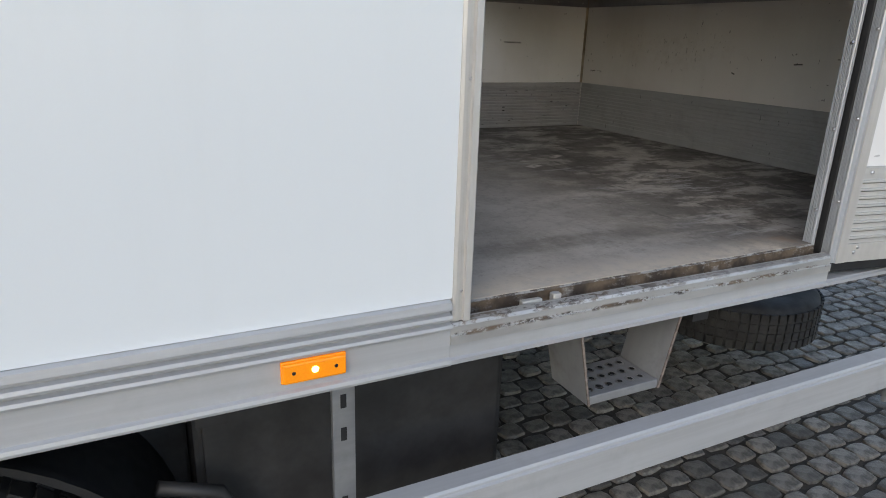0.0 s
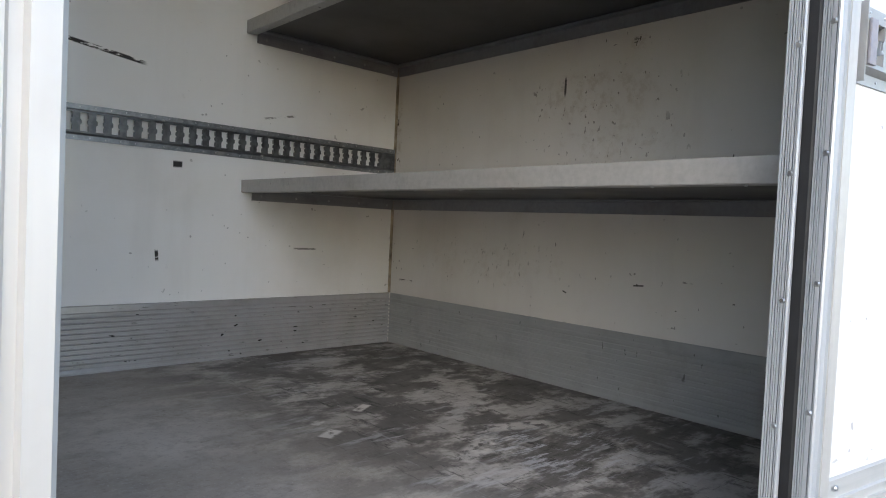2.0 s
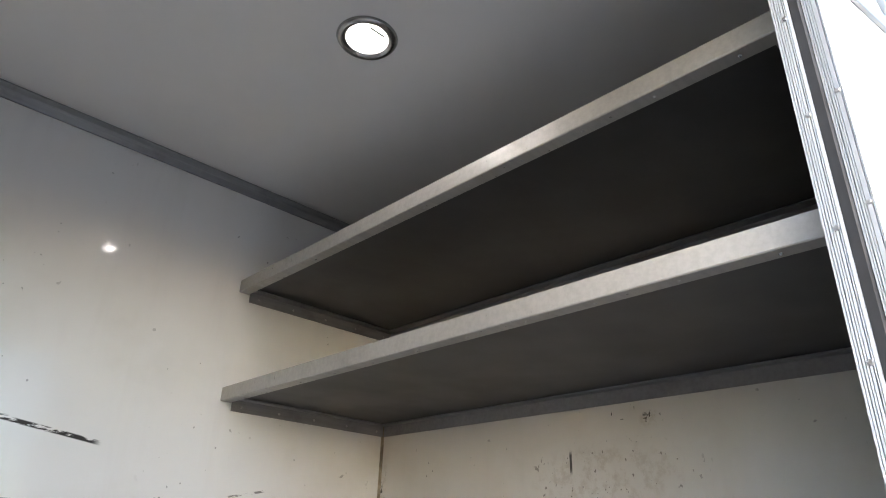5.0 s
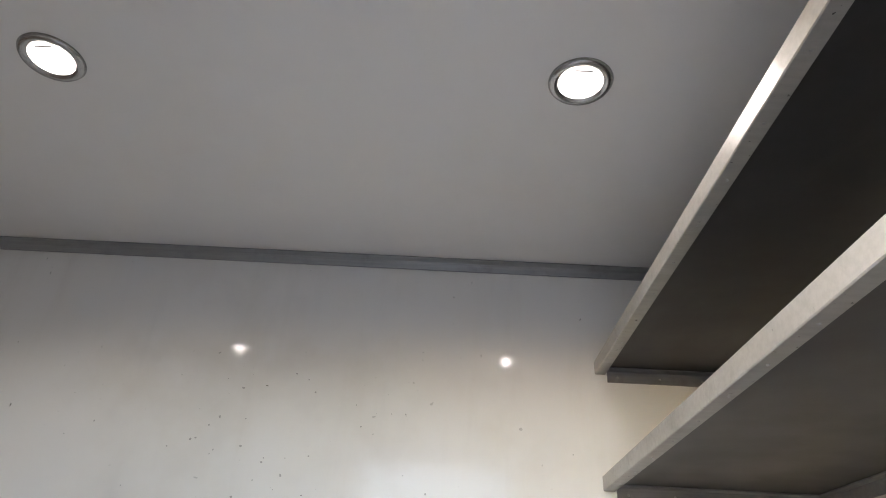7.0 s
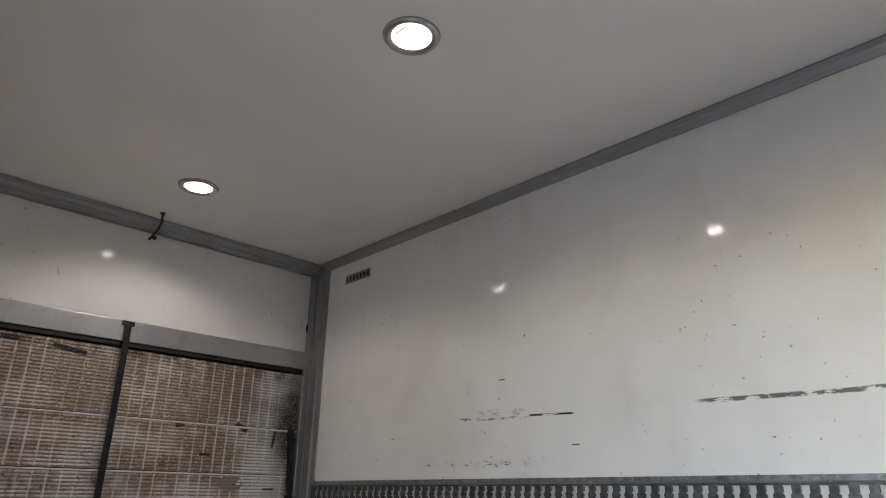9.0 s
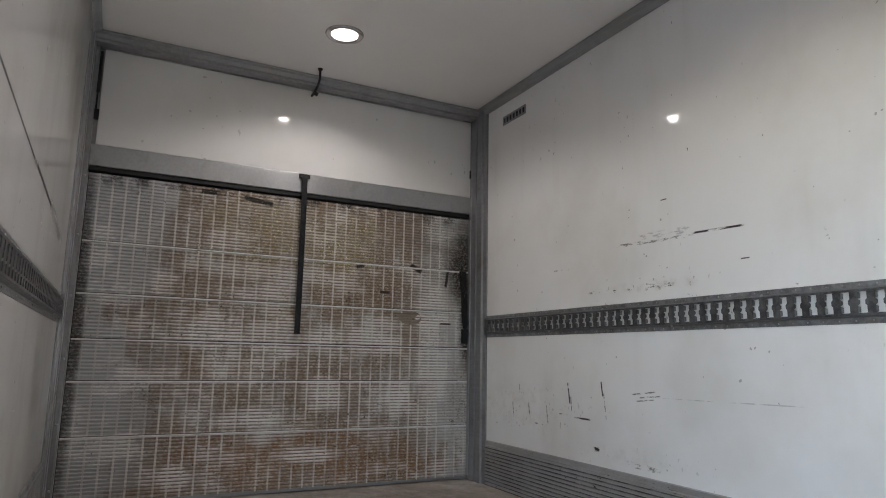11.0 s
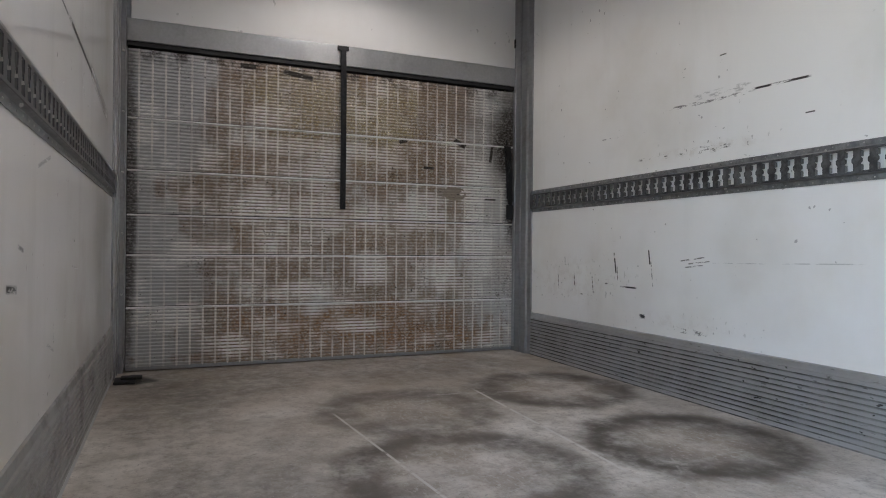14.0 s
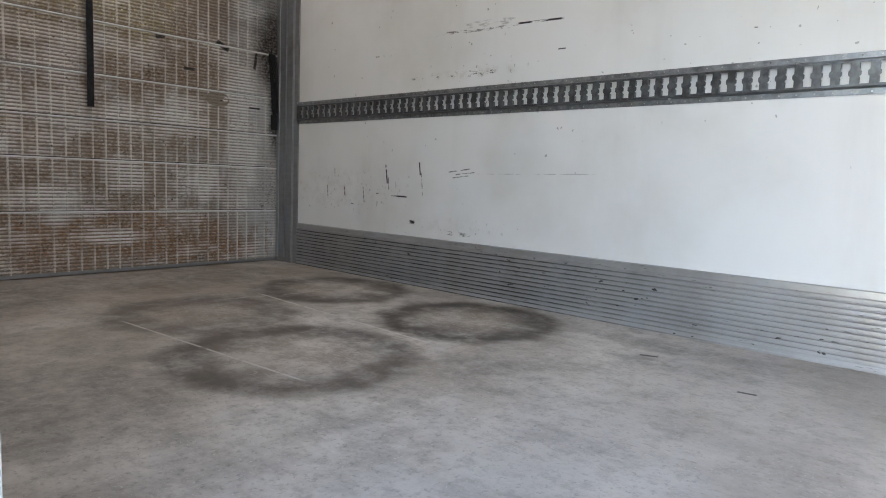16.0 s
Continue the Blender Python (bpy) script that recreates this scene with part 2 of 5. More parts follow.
# groove shade darkened into the colour, weaker towards the front wall
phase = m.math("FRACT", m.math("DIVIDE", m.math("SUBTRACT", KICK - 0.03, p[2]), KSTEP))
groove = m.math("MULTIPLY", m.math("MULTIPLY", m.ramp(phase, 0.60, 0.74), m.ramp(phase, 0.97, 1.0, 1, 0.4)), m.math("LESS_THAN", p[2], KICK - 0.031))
blot = m.noise(5, 5, 0.65)
col = m.mix(m.ramp(blot, 0.4, 0.75, 0, 0.4), (0.47, 0.475, 0.48), (0.27, 0.255, 0.235))
col = m.mix(m.math("MULTIPLY", m.ramp(m.noise(1.0, 4, 0.7, m.mapped((14, 14, 90))), 0.62, 0.72), 0.8), col, (0.10, 0.095, 0.09))
col = m.mix(m.math("MULTIPLY", m.ramp(m.noise(42, 2, 0.5, m.mapped((0.5, 1, 1))), 0.69, 0.71), m.ramp(m.noise(2.1, 3), 0.42, 0.58)), col, (0.03, 0.028, 0.027))
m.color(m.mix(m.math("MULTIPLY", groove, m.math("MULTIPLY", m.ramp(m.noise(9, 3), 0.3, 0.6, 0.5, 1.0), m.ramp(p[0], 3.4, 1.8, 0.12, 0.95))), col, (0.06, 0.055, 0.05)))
m.link(m.math("SUBTRACT", 0.55, m.math("MULTIPLY", groove, 0.5)), m.b.inputs["Metallic"])
m.rough(m.math("ADD", 0.36, m.math("MULTIPLY", groove, 0.4)))
m.bump(m.noise(70, 3), 0.1, 0.001)
M_kick = m.m
m = Mat("galvanised_rail", (0.2, 0.21, 0.22), 0.36, 0.7)
p = m.xyz()
zz = p[2]
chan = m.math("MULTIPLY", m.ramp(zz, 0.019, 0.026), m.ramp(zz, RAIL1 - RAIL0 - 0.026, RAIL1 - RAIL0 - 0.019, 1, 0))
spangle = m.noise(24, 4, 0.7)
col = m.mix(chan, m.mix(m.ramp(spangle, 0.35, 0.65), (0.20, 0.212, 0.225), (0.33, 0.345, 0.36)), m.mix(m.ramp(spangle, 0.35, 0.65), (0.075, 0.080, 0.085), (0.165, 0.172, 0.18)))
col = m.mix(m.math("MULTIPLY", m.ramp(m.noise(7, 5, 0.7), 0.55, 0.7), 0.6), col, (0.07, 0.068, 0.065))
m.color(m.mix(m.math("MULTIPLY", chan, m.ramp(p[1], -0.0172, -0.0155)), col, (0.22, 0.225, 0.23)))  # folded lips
m.rough(m.ramp(spangle, 0.3, 0.7, 0.3, 0.5))
m.bump(m.noise(90, 2), 0.12, 0.001)
M_rail = m.m
M_kick_near = alu("soiled_kick_plate", (0.30, 0.295, 0.285), 0.5, 0.3, 0.75, (0.085, 0.078, 0.07), (3, 60, 30))
M_rail_bright = alu("bright_galvanised_rail", (0.46, 0.455, 0.44), 0.42, 0.5, 0.3, (0.24, 0.22, 0.19), (10, 10, 10))
M_leaf_kick = alu("pale_ribbed_aluminium", (0.60, 0.595, 0.575), 0.42, 0.35, 0.35, (0.30, 0.28, 0.25), (2, 50, 50))
M_stile = alu("beige_door_stile", (0.58, 0.565, 0.535), 0.45, 0.3, 0.25, (0.34, 0.30, 0.25), (40, 40, 2))
M_jamb = alu("grooved_frame_aluminium", (0.50, 0.525, 0.55), 0.35, 0.3, 0.2, (0.30, 0.28, 0.25), (40, 40, 2))
M_lip = alu("shelf_lip_aluminium", (0.50, 0.49, 0.465), 0.50, 0.5, 0.25, (0.22, 0.2, 0.17), ticks=0.9)
M_kick_plain = alu("smooth_kick_plate", (0.40, 0.415, 0.42), 0.45, 0.25, 0.35, (0.24, 0.235, 0.225), (3, 3, 14), ticks=0.6)
M_step = alu("dull_step_steel", (0.34, 0.345, 0.35), 0.5, 0.5, 0.5, (0.13, 0.12, 0.105), (20, 20, 6))
M_rust_edge = plain("rusty_steel_edge", (0.30, 0.245, 0.215), 0.6, 0.3, 0.5, 40)
M_block = plain("mauve_grey_plastic", (0.30, 0.285, 0.31), 0.5, 0, 0.15, 30)
M_bracket = alu("shelf_bracket_aluminium", (0.36, 0.36, 0.37), 0.45, 0.6, 0.3)
M_board = plain("dark_phenolic_board", (0.050, 0.049, 0.050), 0.40, 0, 0.18, 5)
M_joint_alu = alu("worn_joint_aluminium", (0.88, 0.87, 0.85), 0.42, 0.1, 0.5, (0.14, 0.085, 0.05), (1, 30, 30))
M_rubber = plain("black_rubber", (0.014, 0.014, 0.015), 0.6)
M_black = plain("black_painted_steel", (0.015, 0.015, 0.016), 0.45, 0.2)
M_strap = plain("black_webbing", (0.014, 0.014, 0.016), 0.8, 0, 0.4, 160)
M_chrome = plain("polished_bezel", (0.55, 0.55, 0.54), 0.2, 1.0, 0.15)
M_rivet = plain("bright_rivet", (0.55, 0.55, 0.55), 0.3, 0.9)
M_seal = plain("stained_sealant", (0.46, 0.39, 0.29), 0.7, 0, 0.6, 9)
M_dirt = plain("caked_dirt", (0.13, 0.10, 0.07), 0.95, 0, 0.5, 60)
M_tyre = plain("tyre_rubber", (0.032, 0.032, 0.033), 0.75, 0, 0.4, 14)
M_frame = plain("chassis_black", (0.034, 0.034, 0.035), 0.6, 0.1, 0.4, 8)

m = Mat("white_outer_panel", (0.735, 0.775, 0.80), 0.28)
m.color(m.mix(m.math("MULTIPLY", m.ramp(m.noise(1.0, 5, 0.6, m.mapped((5, 5, 0.7))), 0.5, 0.8), 0.2), (0.735, 0.775, 0.80), (0.62, 0.645, 0.65)))
m.bump(m.noise(1.5, 2), 0.1, 0.004)
M_outer = m.m

m = Mat("lamp_glow", (1, 1, 1), 0.3)
m.b.inputs["Emission Color"].default_value = (1.0, 0.94, 0.90, 1)
m.b.inputs["Emission Strength"].default_value = 1.0
M_lamp = m.m
m = Mat("led_glow", (1, 1, 1), 0.3)
m.b.inputs["Emission Color"].default_value = (1.0, 0.94, 0.90, 1)
m.b.inputs["Emission Strength"].default_value = 14.0
M_led = m.m

m = Mat("amber_lens", (0.95, 0.28, 0.01), 0.18)
p = m.xyz()
m.color(m.mix(m.ramp(m.noise(220, 1), 0.4, 0.6, 0, 0.3), (0.95, 0.30, 0.012), (0.80, 0.20, 0.006)))
m.b.inputs["Emission Color"].default_value = (1.0, 0.30, 0.01, 1)
m.b.inputs["Emission Strength"].default_value = 0.25
M_amber = m.m
m = Mat("amber_bulb", (1.0, 0.7, 0.2), 0.2)
m.b.inputs["Emission Color"].default_value = (1.0, 0.72, 0.22, 1)
m.b.inputs["Emission Strength"].default_value = 6.0
M_bulb = m.m


def floor_material():
    """Worn grey-brown floor sheet with ring stains, pale scratches and dark grime."""
    m = Mat("worn_floor_sheet", (0.2, 0.19, 0.18), 0.5)
    p = m.xyz()
    x, y = p[0], p[1]
    wob = m.math("MULTIPLY", m.math("SUBTRACT", m.noise(7, 3), 0.5), 0.10)
    big, mid, fine = m.noise(1.1, 6, 0.62), m.noise(5.5, 5, 0.65), m.noise(60, 3, 0.7)
    col = m.mix(m.ramp(big, 0.38, 0.62), (0.44, 0.40, 0.35), (0.74, 0.70, 0.645))
    col = m.mix(m.ramp(mid, 0.42, 0.68, 0, 0.55), col, (0.28, 0.260, 0.232))
    mott = m.noise(17, 5, 0.75, m.mapped((1, 1, 1), (6, 2, 0)))
    col = m.mix(m.ramp(mott, 0.46, 0.66, 0, 0.45), col, (0.25, 0.228, 0.20))
    col = m.mix(m.ramp(mott, 0.46, 0.34, 0, 0.4), col, (0.60, 0.59, 0.565))
    col = m.mix(m.ramp(fine, 0.53, 0.75, 0, 0.5), col, (0.56, 0.545, 0.515))
    col = m.mix(m.ramp(fine, 0.47, 0.28, 0, 0.5), col, (0.17, 0.152, 0.132))
    grit = m.noise(120, 2, 0.6, m.mapped((1, 1, 1), (4, 9, 0)))
    col = m.mix(m.ramp(grit, 0.64, 0.70, 0, 0.6), col, (0.72, 0.70, 0.66))
    scr1 = m.ramp(m.noise(1.0, 3, 0.7, m.mapped((2.5, 90, 1), (0, 0, 0), (0, 0, radians(7)))), 0.66, 0.74)
    scr2 = m.ramp(m.noise(1.0, 3, 0.7, m.mapped((70, 3, 1), (4, 1, 0), (0, 0, radians(-12)))), 0.67, 0.75)
    scr = m.math("MULTIPLY", m.math("MAXIMUM", scr1, scr2), m.ramp(mid, 0.42, 0.62))
    col = m.mix(m.math("MULTIPLY", scr, 0.55), col, (0.58, 0.565, 0.535))
    flake = m.math("MULTIPLY", m.ramp(m.noise(34, 3, 0.7, m.mapped((1, 1, 1), (2, 5, 0))), 0.66, 0.72), m.ramp(m.noise(3.1, 3), 0.5, 0.62))
    col = m.mix(m.math("MULTIPLY", flake, 0.9), col, (0.66, 0.64, 0.60))
    pit = m.math("MULTIPLY", m.ramp(m.noise(27, 4, 0.75, m.mapped((1, 1, 1), (8, 3, 0))), 0.62, 0.72), m.ramp(m.noise(2.2, 4), 0.45, 0.62))
    col = m.mix(m.math("MULTIPLY", pit, 0.65), col, (0.085, 0.075, 0.065))
    # darker tone from about x = 3 forward, its edge broken by noise
    fore_tone = m.math("MULTIPLY", m.ramp(m.math("ADD", x, m.math("MULTIPLY", m.math("SUBTRACT", big, 0.5), 1.6)), 2.7, 3.3), m.ramp(mid, 0.3, 0.6, 0.62, 0.32))
    col = m.mix(fore_tone, col, (0.265, 0.245, 0.222))
    # brown rust bloom towards the rear, dark scuffing towards the front wall
    rear = m.math("MULTIPLY", m.ramp(x, 0.2, 2.2, 1, 0), m.ramp(m.noise(2.4, 5, 0.7), 0.36, 0.58))
    col = m.mix(m.math("MULTIPLY", rear, 0.55), col, (0.35, 0.280, 0.215))
    smear = m.noise(1.0, 5, 0.68, m.mapped((3.2, 5.0, 1), (0, 0, 0), (0, 0, radians(28))))
    front = m.math("MULTIPLY", m.ramp(x, 3.6, 4.5), m.ramp(smear, 0.38, 0.54))
    col = m.mix(m.math("MULTIPLY", front, 0.85), col, (0.062, 0.059, 0.058))
    # bluish sheen put into the colour between the smears
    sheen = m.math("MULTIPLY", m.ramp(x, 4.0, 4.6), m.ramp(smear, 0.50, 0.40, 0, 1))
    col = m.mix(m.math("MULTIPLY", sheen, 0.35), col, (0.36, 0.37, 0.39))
    wisp = m.noise(1.0, 5, 0.75, m.mapped((6, 26, 1), (1, 2, 0), (0, 0, radians(35))))
    frontk = m.ramp(x, 3.9, 4.4)
    col = m.mix(m.math("MULTIPLY", frontk, m.ramp(wisp, 0.56, 0.64, 0, 0.6)), col, (0.045, 0.043, 0.042))
    wisp2 = m.noise(1.0, 5, 0.75, m.mapped((26, 5, 1), (3, 1, 0), (0, 0, radians(-40))))
    col = m.mix(m.math("MULTIPLY", frontk, m.ramp(wisp2, 0.57, 0.63, 0, 0.75)), col, (0.035, 0.033, 0.032))
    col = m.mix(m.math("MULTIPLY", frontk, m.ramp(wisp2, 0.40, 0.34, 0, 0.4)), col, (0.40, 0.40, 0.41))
    swirl = m.noise(1.0, 4, 0.7, m.mapped((2.2, 9.0, 1), (0, 5, 0), (0, 0, radians(-38))))
    streaks = m.math("MULTIPLY", m.math("MULTIPLY", m.ramp(x, 3.9, 4.3), m.ramp(swirl, 0.55, 0.63)), m.ramp(wisp, 0.38, 0.56))
    col = m.mix(m.math("MULTIPLY", streaks, 0.6), col, (0.50, 0.50, 0.51))
    # wet highlight and scuffing painted as one pale bluish patch
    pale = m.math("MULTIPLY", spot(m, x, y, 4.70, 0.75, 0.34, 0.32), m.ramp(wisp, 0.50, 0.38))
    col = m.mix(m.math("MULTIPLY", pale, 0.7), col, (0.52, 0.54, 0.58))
    for cx, cy, r, power in ((2.02, 1.11, 0.385, 0.85), (2.04, 2.00, 0.355, 1.0), (1.24, 1.20, 0.35, 0.65), (1.08, 2.02, 0.37, 0.85)):
        dx, dy = m.math("SUBTRACT", x, cx), m.math("SUBTRACT", y, cy)
        d = m.math("SQRT", m.math("ADD", m.math("MULTIPLY", dx, dx), m.math("MULTIPLY", dy, dy)))
        d = m.math("ADD", d, wob)
        ring = m.math("MULTIPLY", m.ramp(d, r - 0.26, r - 0.02), m.ramp(d, r - 0.02, r + 0.10, 1, 0))
        ring = m.math("MULTIPLY", ring, m.ramp(m.math("ADD", m.math("MULTIPLY", mid, 0.6), m.math("MULTIPLY", mott, 0.4)), 0.30, 0.55, 0.4, 1))
        brownish = m.math("MULTIPLY", m.ramp(d, r - 0.15, r + 0.2, 1, 0), m.ramp(mid, 0.36, 0.62, 0.1, 0.55))
        col = m.mix(m.math("MULTIPLY", brownish, power), col, (0.27, 0.205, 0.150))
        col = m.mix(m.math("MULTIPLY", ring, power * 0.96), col, (0.080, 0.067, 0.055))
        inner = m.math("MULTIPLY", m.ramp(d, r - 0.2, r - 0.1, 1, 0), m.ramp(m.noise(1.0, 4, 0.75, m.mapped((30, 55, 1), (cx, cy, 0), (0, 0, 0.3))), 0.54, 0.62))
        col = m.mix(m.math("MULTIPLY", inner, 0.7), col, (0.52, 0.50, 0.46))
    grain = m.noise(14, 4, 0.7)
    for cx, cy, hl, hw, tilt, cut, power in ((1.75, 0.925, 0.60, 0.007, 4.4, 0.38, 0.85), (1.60, 1.605, 0.68, 0.009, -2.8, 0.36, 0.9), (2.1, 1.35, 0.45, 0.006, 88, 0.48, 0.3),
                                             (1.05, 1.62, 0.25, 0.012, 80, 0.45, 0.5), (2.3, 1.72, 0.3, 0.006, -30, 0.48, 0.3), (4.437, 1.451, 0.05, 0.022, 30, 0.36, 0.9), (4.188, 1.271, 0.045, 0.03, 30, 0.36, 0.9),
                                             (4.22, 1.39, 0.035, 0.02, 30, 0.42, 0.6), (4.46, 0.9, 0.12, 0.05, 20, 0.42, 0.6), (4.74, 0.99, 0.16, 0.05, -20, 0.4, 0.6)):
        col = m.mix(m.math("MULTIPLY", stroke(m, x, y, cx, cy, hl, hw, tilt, cut, grain), power), col, (0.62, 0.60, 0.57))
    for cx, cy, hl, hw, tilt in ((2.843, 2.056, 0.035, 0.012, 20), (3.234, 1.873, 0.03, 0.01, 10), (0.16, 0.08, 0.14, 0.1, 30)):
        col = m.mix(stroke(m, x, y, cx, cy, hl, hw, tilt, 0.3, grain), col, (0.035, 0.032, 0.03))
    # soft dark patches, rust beside the sill, pale dust along the door edge
    for cx, cy, rx, ry, power in ((2.9, 2.22, 0.42, 0.14, 0.35), (0.25, 0.45, 0.8, 0.6, 0.45), (0.9, 0.25, 0.9, 0.3, 0.35), (0.3, 1.5, 0.5, 0.8, 0.35), (2.0, 0.4, 0.5, 0.3, 0.3), (2.55, 1.5, 0.25, 0.12, 0.3), (3.6, 0.28, 0.6, 0.07, 0.4), (3.0, 2.0, 0.35, 0.12, 0.3)):
        k = m.math("MULTIPLY", spot(m, x, y, cx, cy, rx, ry), m.ramp(mott, 0.3, 0.6, 0.4, 1))
        col = m.mix(m.math("MULTIPLY", k, power), col, (0.07, 0.063, 0.055))
    rust = m.math("MULTIPLY", spot(m, x, y, 4.20, 0.05, 0.16, 0.07), m.ramp(mott, 0.40, 0.60, 0.1, 0.8))
    col = m.mix(rust, col, (0.17, 0.085, 0.045))
    dust = m.math("MULTIPLY", m.ramp(y, 0.15, 0.02), m.ramp(mott, 0.32, 0.6, 0.35, 0.95))
    col = m.mix(m.math("MULTIPLY", m.math("MULTIPLY", dust, m.ramp(x, 2.9, 3.2)), m.ramp(x, 4.15, 4.35, 1, 0)), col, (0.62, 0.55, 0.455))
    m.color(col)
    m.rough(m.math("SUBTRACT", m.ramp(mid, 0.3, 0.75, 0.42, 0.7), m.math("MULTIPLY", sheen, 0.12)))
    m.bump(m.math("ADD", m.math("MULTIPLY", fine, 0.5), mid), 0.25, 0.003)
    return m.m


def spot(m, u, v, cu, cv, ru, rv):
    """Mask of a soft oval round (cu, cv)."""
    du, dv = m.math("DIVIDE", m.math("SUBTRACT", u, cu), ru), m.math("DIVIDE", m.math("SUBTRACT", v, cv), rv)
    return m.ramp(m.math("ADD", m.math("MULTIPLY", du, du), m.math("MULTIPLY", dv, dv)), 0.15, 1.0, 1, 0)


def patches(m, u, v, rows, ragged):
    """Mask of several soft ovals (u, v, half width, half height, strength) with ragged rims."""
    total = None
    for cu, cv, ru, rv, power in rows:
        du, dv = m.math("DIVIDE", m.math("SUBTRACT", u, cu), ru), m.math("DIVIDE", m.math("SUBTRACT", v, cv), rv)
        d = m.math("ADD", m.math("ADD", m.math("MULTIPLY", du, du), m.math("MULTIPLY", dv, dv)), ragged)
        k = m.math("MULTIPLY", m.ramp(d, 0.1, 1.5, 1, 0), power)
        total = k if total is None else m.math("MAXIMUM", total, k)
    return total


def ramp_material():
    """Aluminium ramp planking: bright worn rib crests, brown grime and painted shade in the grooves, rust blooms,
    whitish scuffs.
    """
    m = Mat("grimy_ribbed_planking", (0.4, 0.4, 0.4), 0.5, 0.1)
    p = m.xyz()
    y, z = p[1], p[2]
    fine = m.noise(55, 4, 0.8, m.mapped((1, 1, 1.6)))
    mid = m.noise(6, 5, 0.7)
    crest = m.ramp(m.math("ADD", m.math("PINGPONG", z, RIB / 2), m.math("MULTIPLY", m.math("SUBTRACT", fine, 0.5), 0.005)), RIB * 0.36, RIB * 0.18)
    bars = m.ramp(m.math("PINGPONG", m.math("SUBTRACT", y, BAR0), BAR / 2), 0.0035, 0.0075, 1, 0)
    # each field between two bars soils a little differently
    index = m.math("FLOOR", m.math("DIVIDE", m.math("SUBTRACT", y, BAR0), BAR))
    level = m.math("FLOOR", m.math("MULTIPLY", z, 3.9))
    cellv = m.t.nodes.new("ShaderNodeCombineXYZ")
    m.link(index, cellv.inputs[0])
    m.link(level, cellv.inputs[1])
    white = m.t.nodes.new("ShaderNodeTexWhiteNoise")
    m.link(cellv.outputs[0], white.inputs["Vector"])
    cell = m.math("SUBTRACT", white.outputs["Value"], 0.5)
    big = m.noise(1.9, 6, 0.62, m.mapped((1, 1.5, 1.3), (0, 3.3, 1.1)))
    drip = m.math("SUBTRACT", m.noise(1.0, 3, 0.7, m.mapped((1, 30, 2.0), (0, 4, 1))), 0.5)
    blotch = m.math("MULTIPLY", m.math("SUBTRACT", m.noise(4.2, 6, 0.72, m.mapped((1, 1, 1.2), (3, 1, 7))), 0.5), 3.6)
    ragged = m.math("ADD", blotch, m.math("ADD", m.math("MULTIPLY", cell, 0.7), m.math("MULTIPLY", drip, 1.3)))
    gold = patches(m, y, z, ((1.05, 1.58, 0.36, 0.20, 0.9), (1.48, 1.55, 0.30, 0.24, 1.0), (1.20, 1.40, 0.55, 0.16, 0.6)), ragged)
    dark = patches(m, y, z, ((0.86, 1.22, 0.30, 0.16, 0.8), (1.14, 0.98, 0.22, 0.14, 1.0), (1.66, 1.22, 0.42, 0.20, 1.0), (1.28, 0.70, 0.34, 0.14, 0.9),
                             (0.93, 0.54, 0.22, 0.14, 0.9), (1.55, 0.50, 0.22, 0.16, 0.8), (0.36, 1.02, 0.16, 0.12, 0.7), (0.44, 0.78, 0.20, 0.12, 0.5),
                             (1.88, 1.05, 0.22, 0.16, 0.7), (1.75, 0.80, 0.20, 0.12, 0.5), (0.62, 0.58, 0.26, 0.10, 0.6), (2.02, 0.52, 0.08, 0.08, 0.9)), ragged)
    rust = patches(m, y, z, ((1.35, 0.20, 0.85, 0.15, 1.0), (1.75, 0.13, 0.55, 0.12, 1.0), (0.80, 0.24, 0.30, 0.12, 0.7), (1.20, 0.06, 1.0, 0.05, 0.7)), ragged)
    edge = m.math("MULTIPLY", m.ramp(y, 0.20, 0.62), m.ramp(y, 1.90, 2.25, 1, 0.25))
    field = m.math("ADD", m.math("ADD", big, m.math("MULTIPLY", cell, 0.07)), m.math("MULTIPLY", drip, 0.28))
    base = m.math("MULTIPLY", m.ramp(field, 0.28, 0.56), m.math("MULTIPLY", edge, 0.92))
    grime = m.math("MAXIMUM", m.math("MAXIMUM", base, dark), m.math("MAXIMUM", rust, m.math("MULTIPLY", gold, 0.85)))
    brown = m.mix(gold, m.mix(rust, (0.33, 0.222, 0.142), (0.42, 0.225, 0.110)), (0.43, 0.335, 0.145))
    clean = m.mix(m.ramp(mid, 0.35, 0.7), (0.62, 0.615, 0.61), (0.90, 0.89, 0.875))
    # planking mixed greyer beside the door-side post and along the far top
    greyed = m.math("MAXIMUM", m.ramp(m.math("ADD", y, m.math("MULTIPLY", blotch, 0.12)), 0.30, 0.72, 1, 0), m.math("MULTIPLY", m.ramp(z, 1.36, 1.60), m.ramp(y, 1.7, 2.1)))
    clean = m.mix(m.math("MULTIPLY", greyed, 0.8), clean, (0.40, 0.415, 0.43))
    # grooves: brown grime, and shade put into the colour where clean
    groove = m.mix(m.ramp(m.math("ADD", grime, m.math("MULTIPLY", m.math("SUBTRACT", mid, 0.5), 0.4)), 0.0, 0.6), (0.42, 0.415, 0.41), (0.150, 0.098, 0.062))
    high = m.mix(m.math("MULTIPLY", grime, m.ramp(fine, 0.34, 0.56, 0.15, 1.0)), clean, brown)
    streak = m.noise(1.0, 3, 0.75, m.mapped((1, 3.0, 75), (2, 0, 5)))
    crest = m.math("MULTIPLY", crest, m.ramp(streak, 0.30, 0.55, 0.5, 1.0))
    col = m.mix(m.math("ADD", m.math("MULTIPLY", crest, 0.50), 0.32), groove, high)
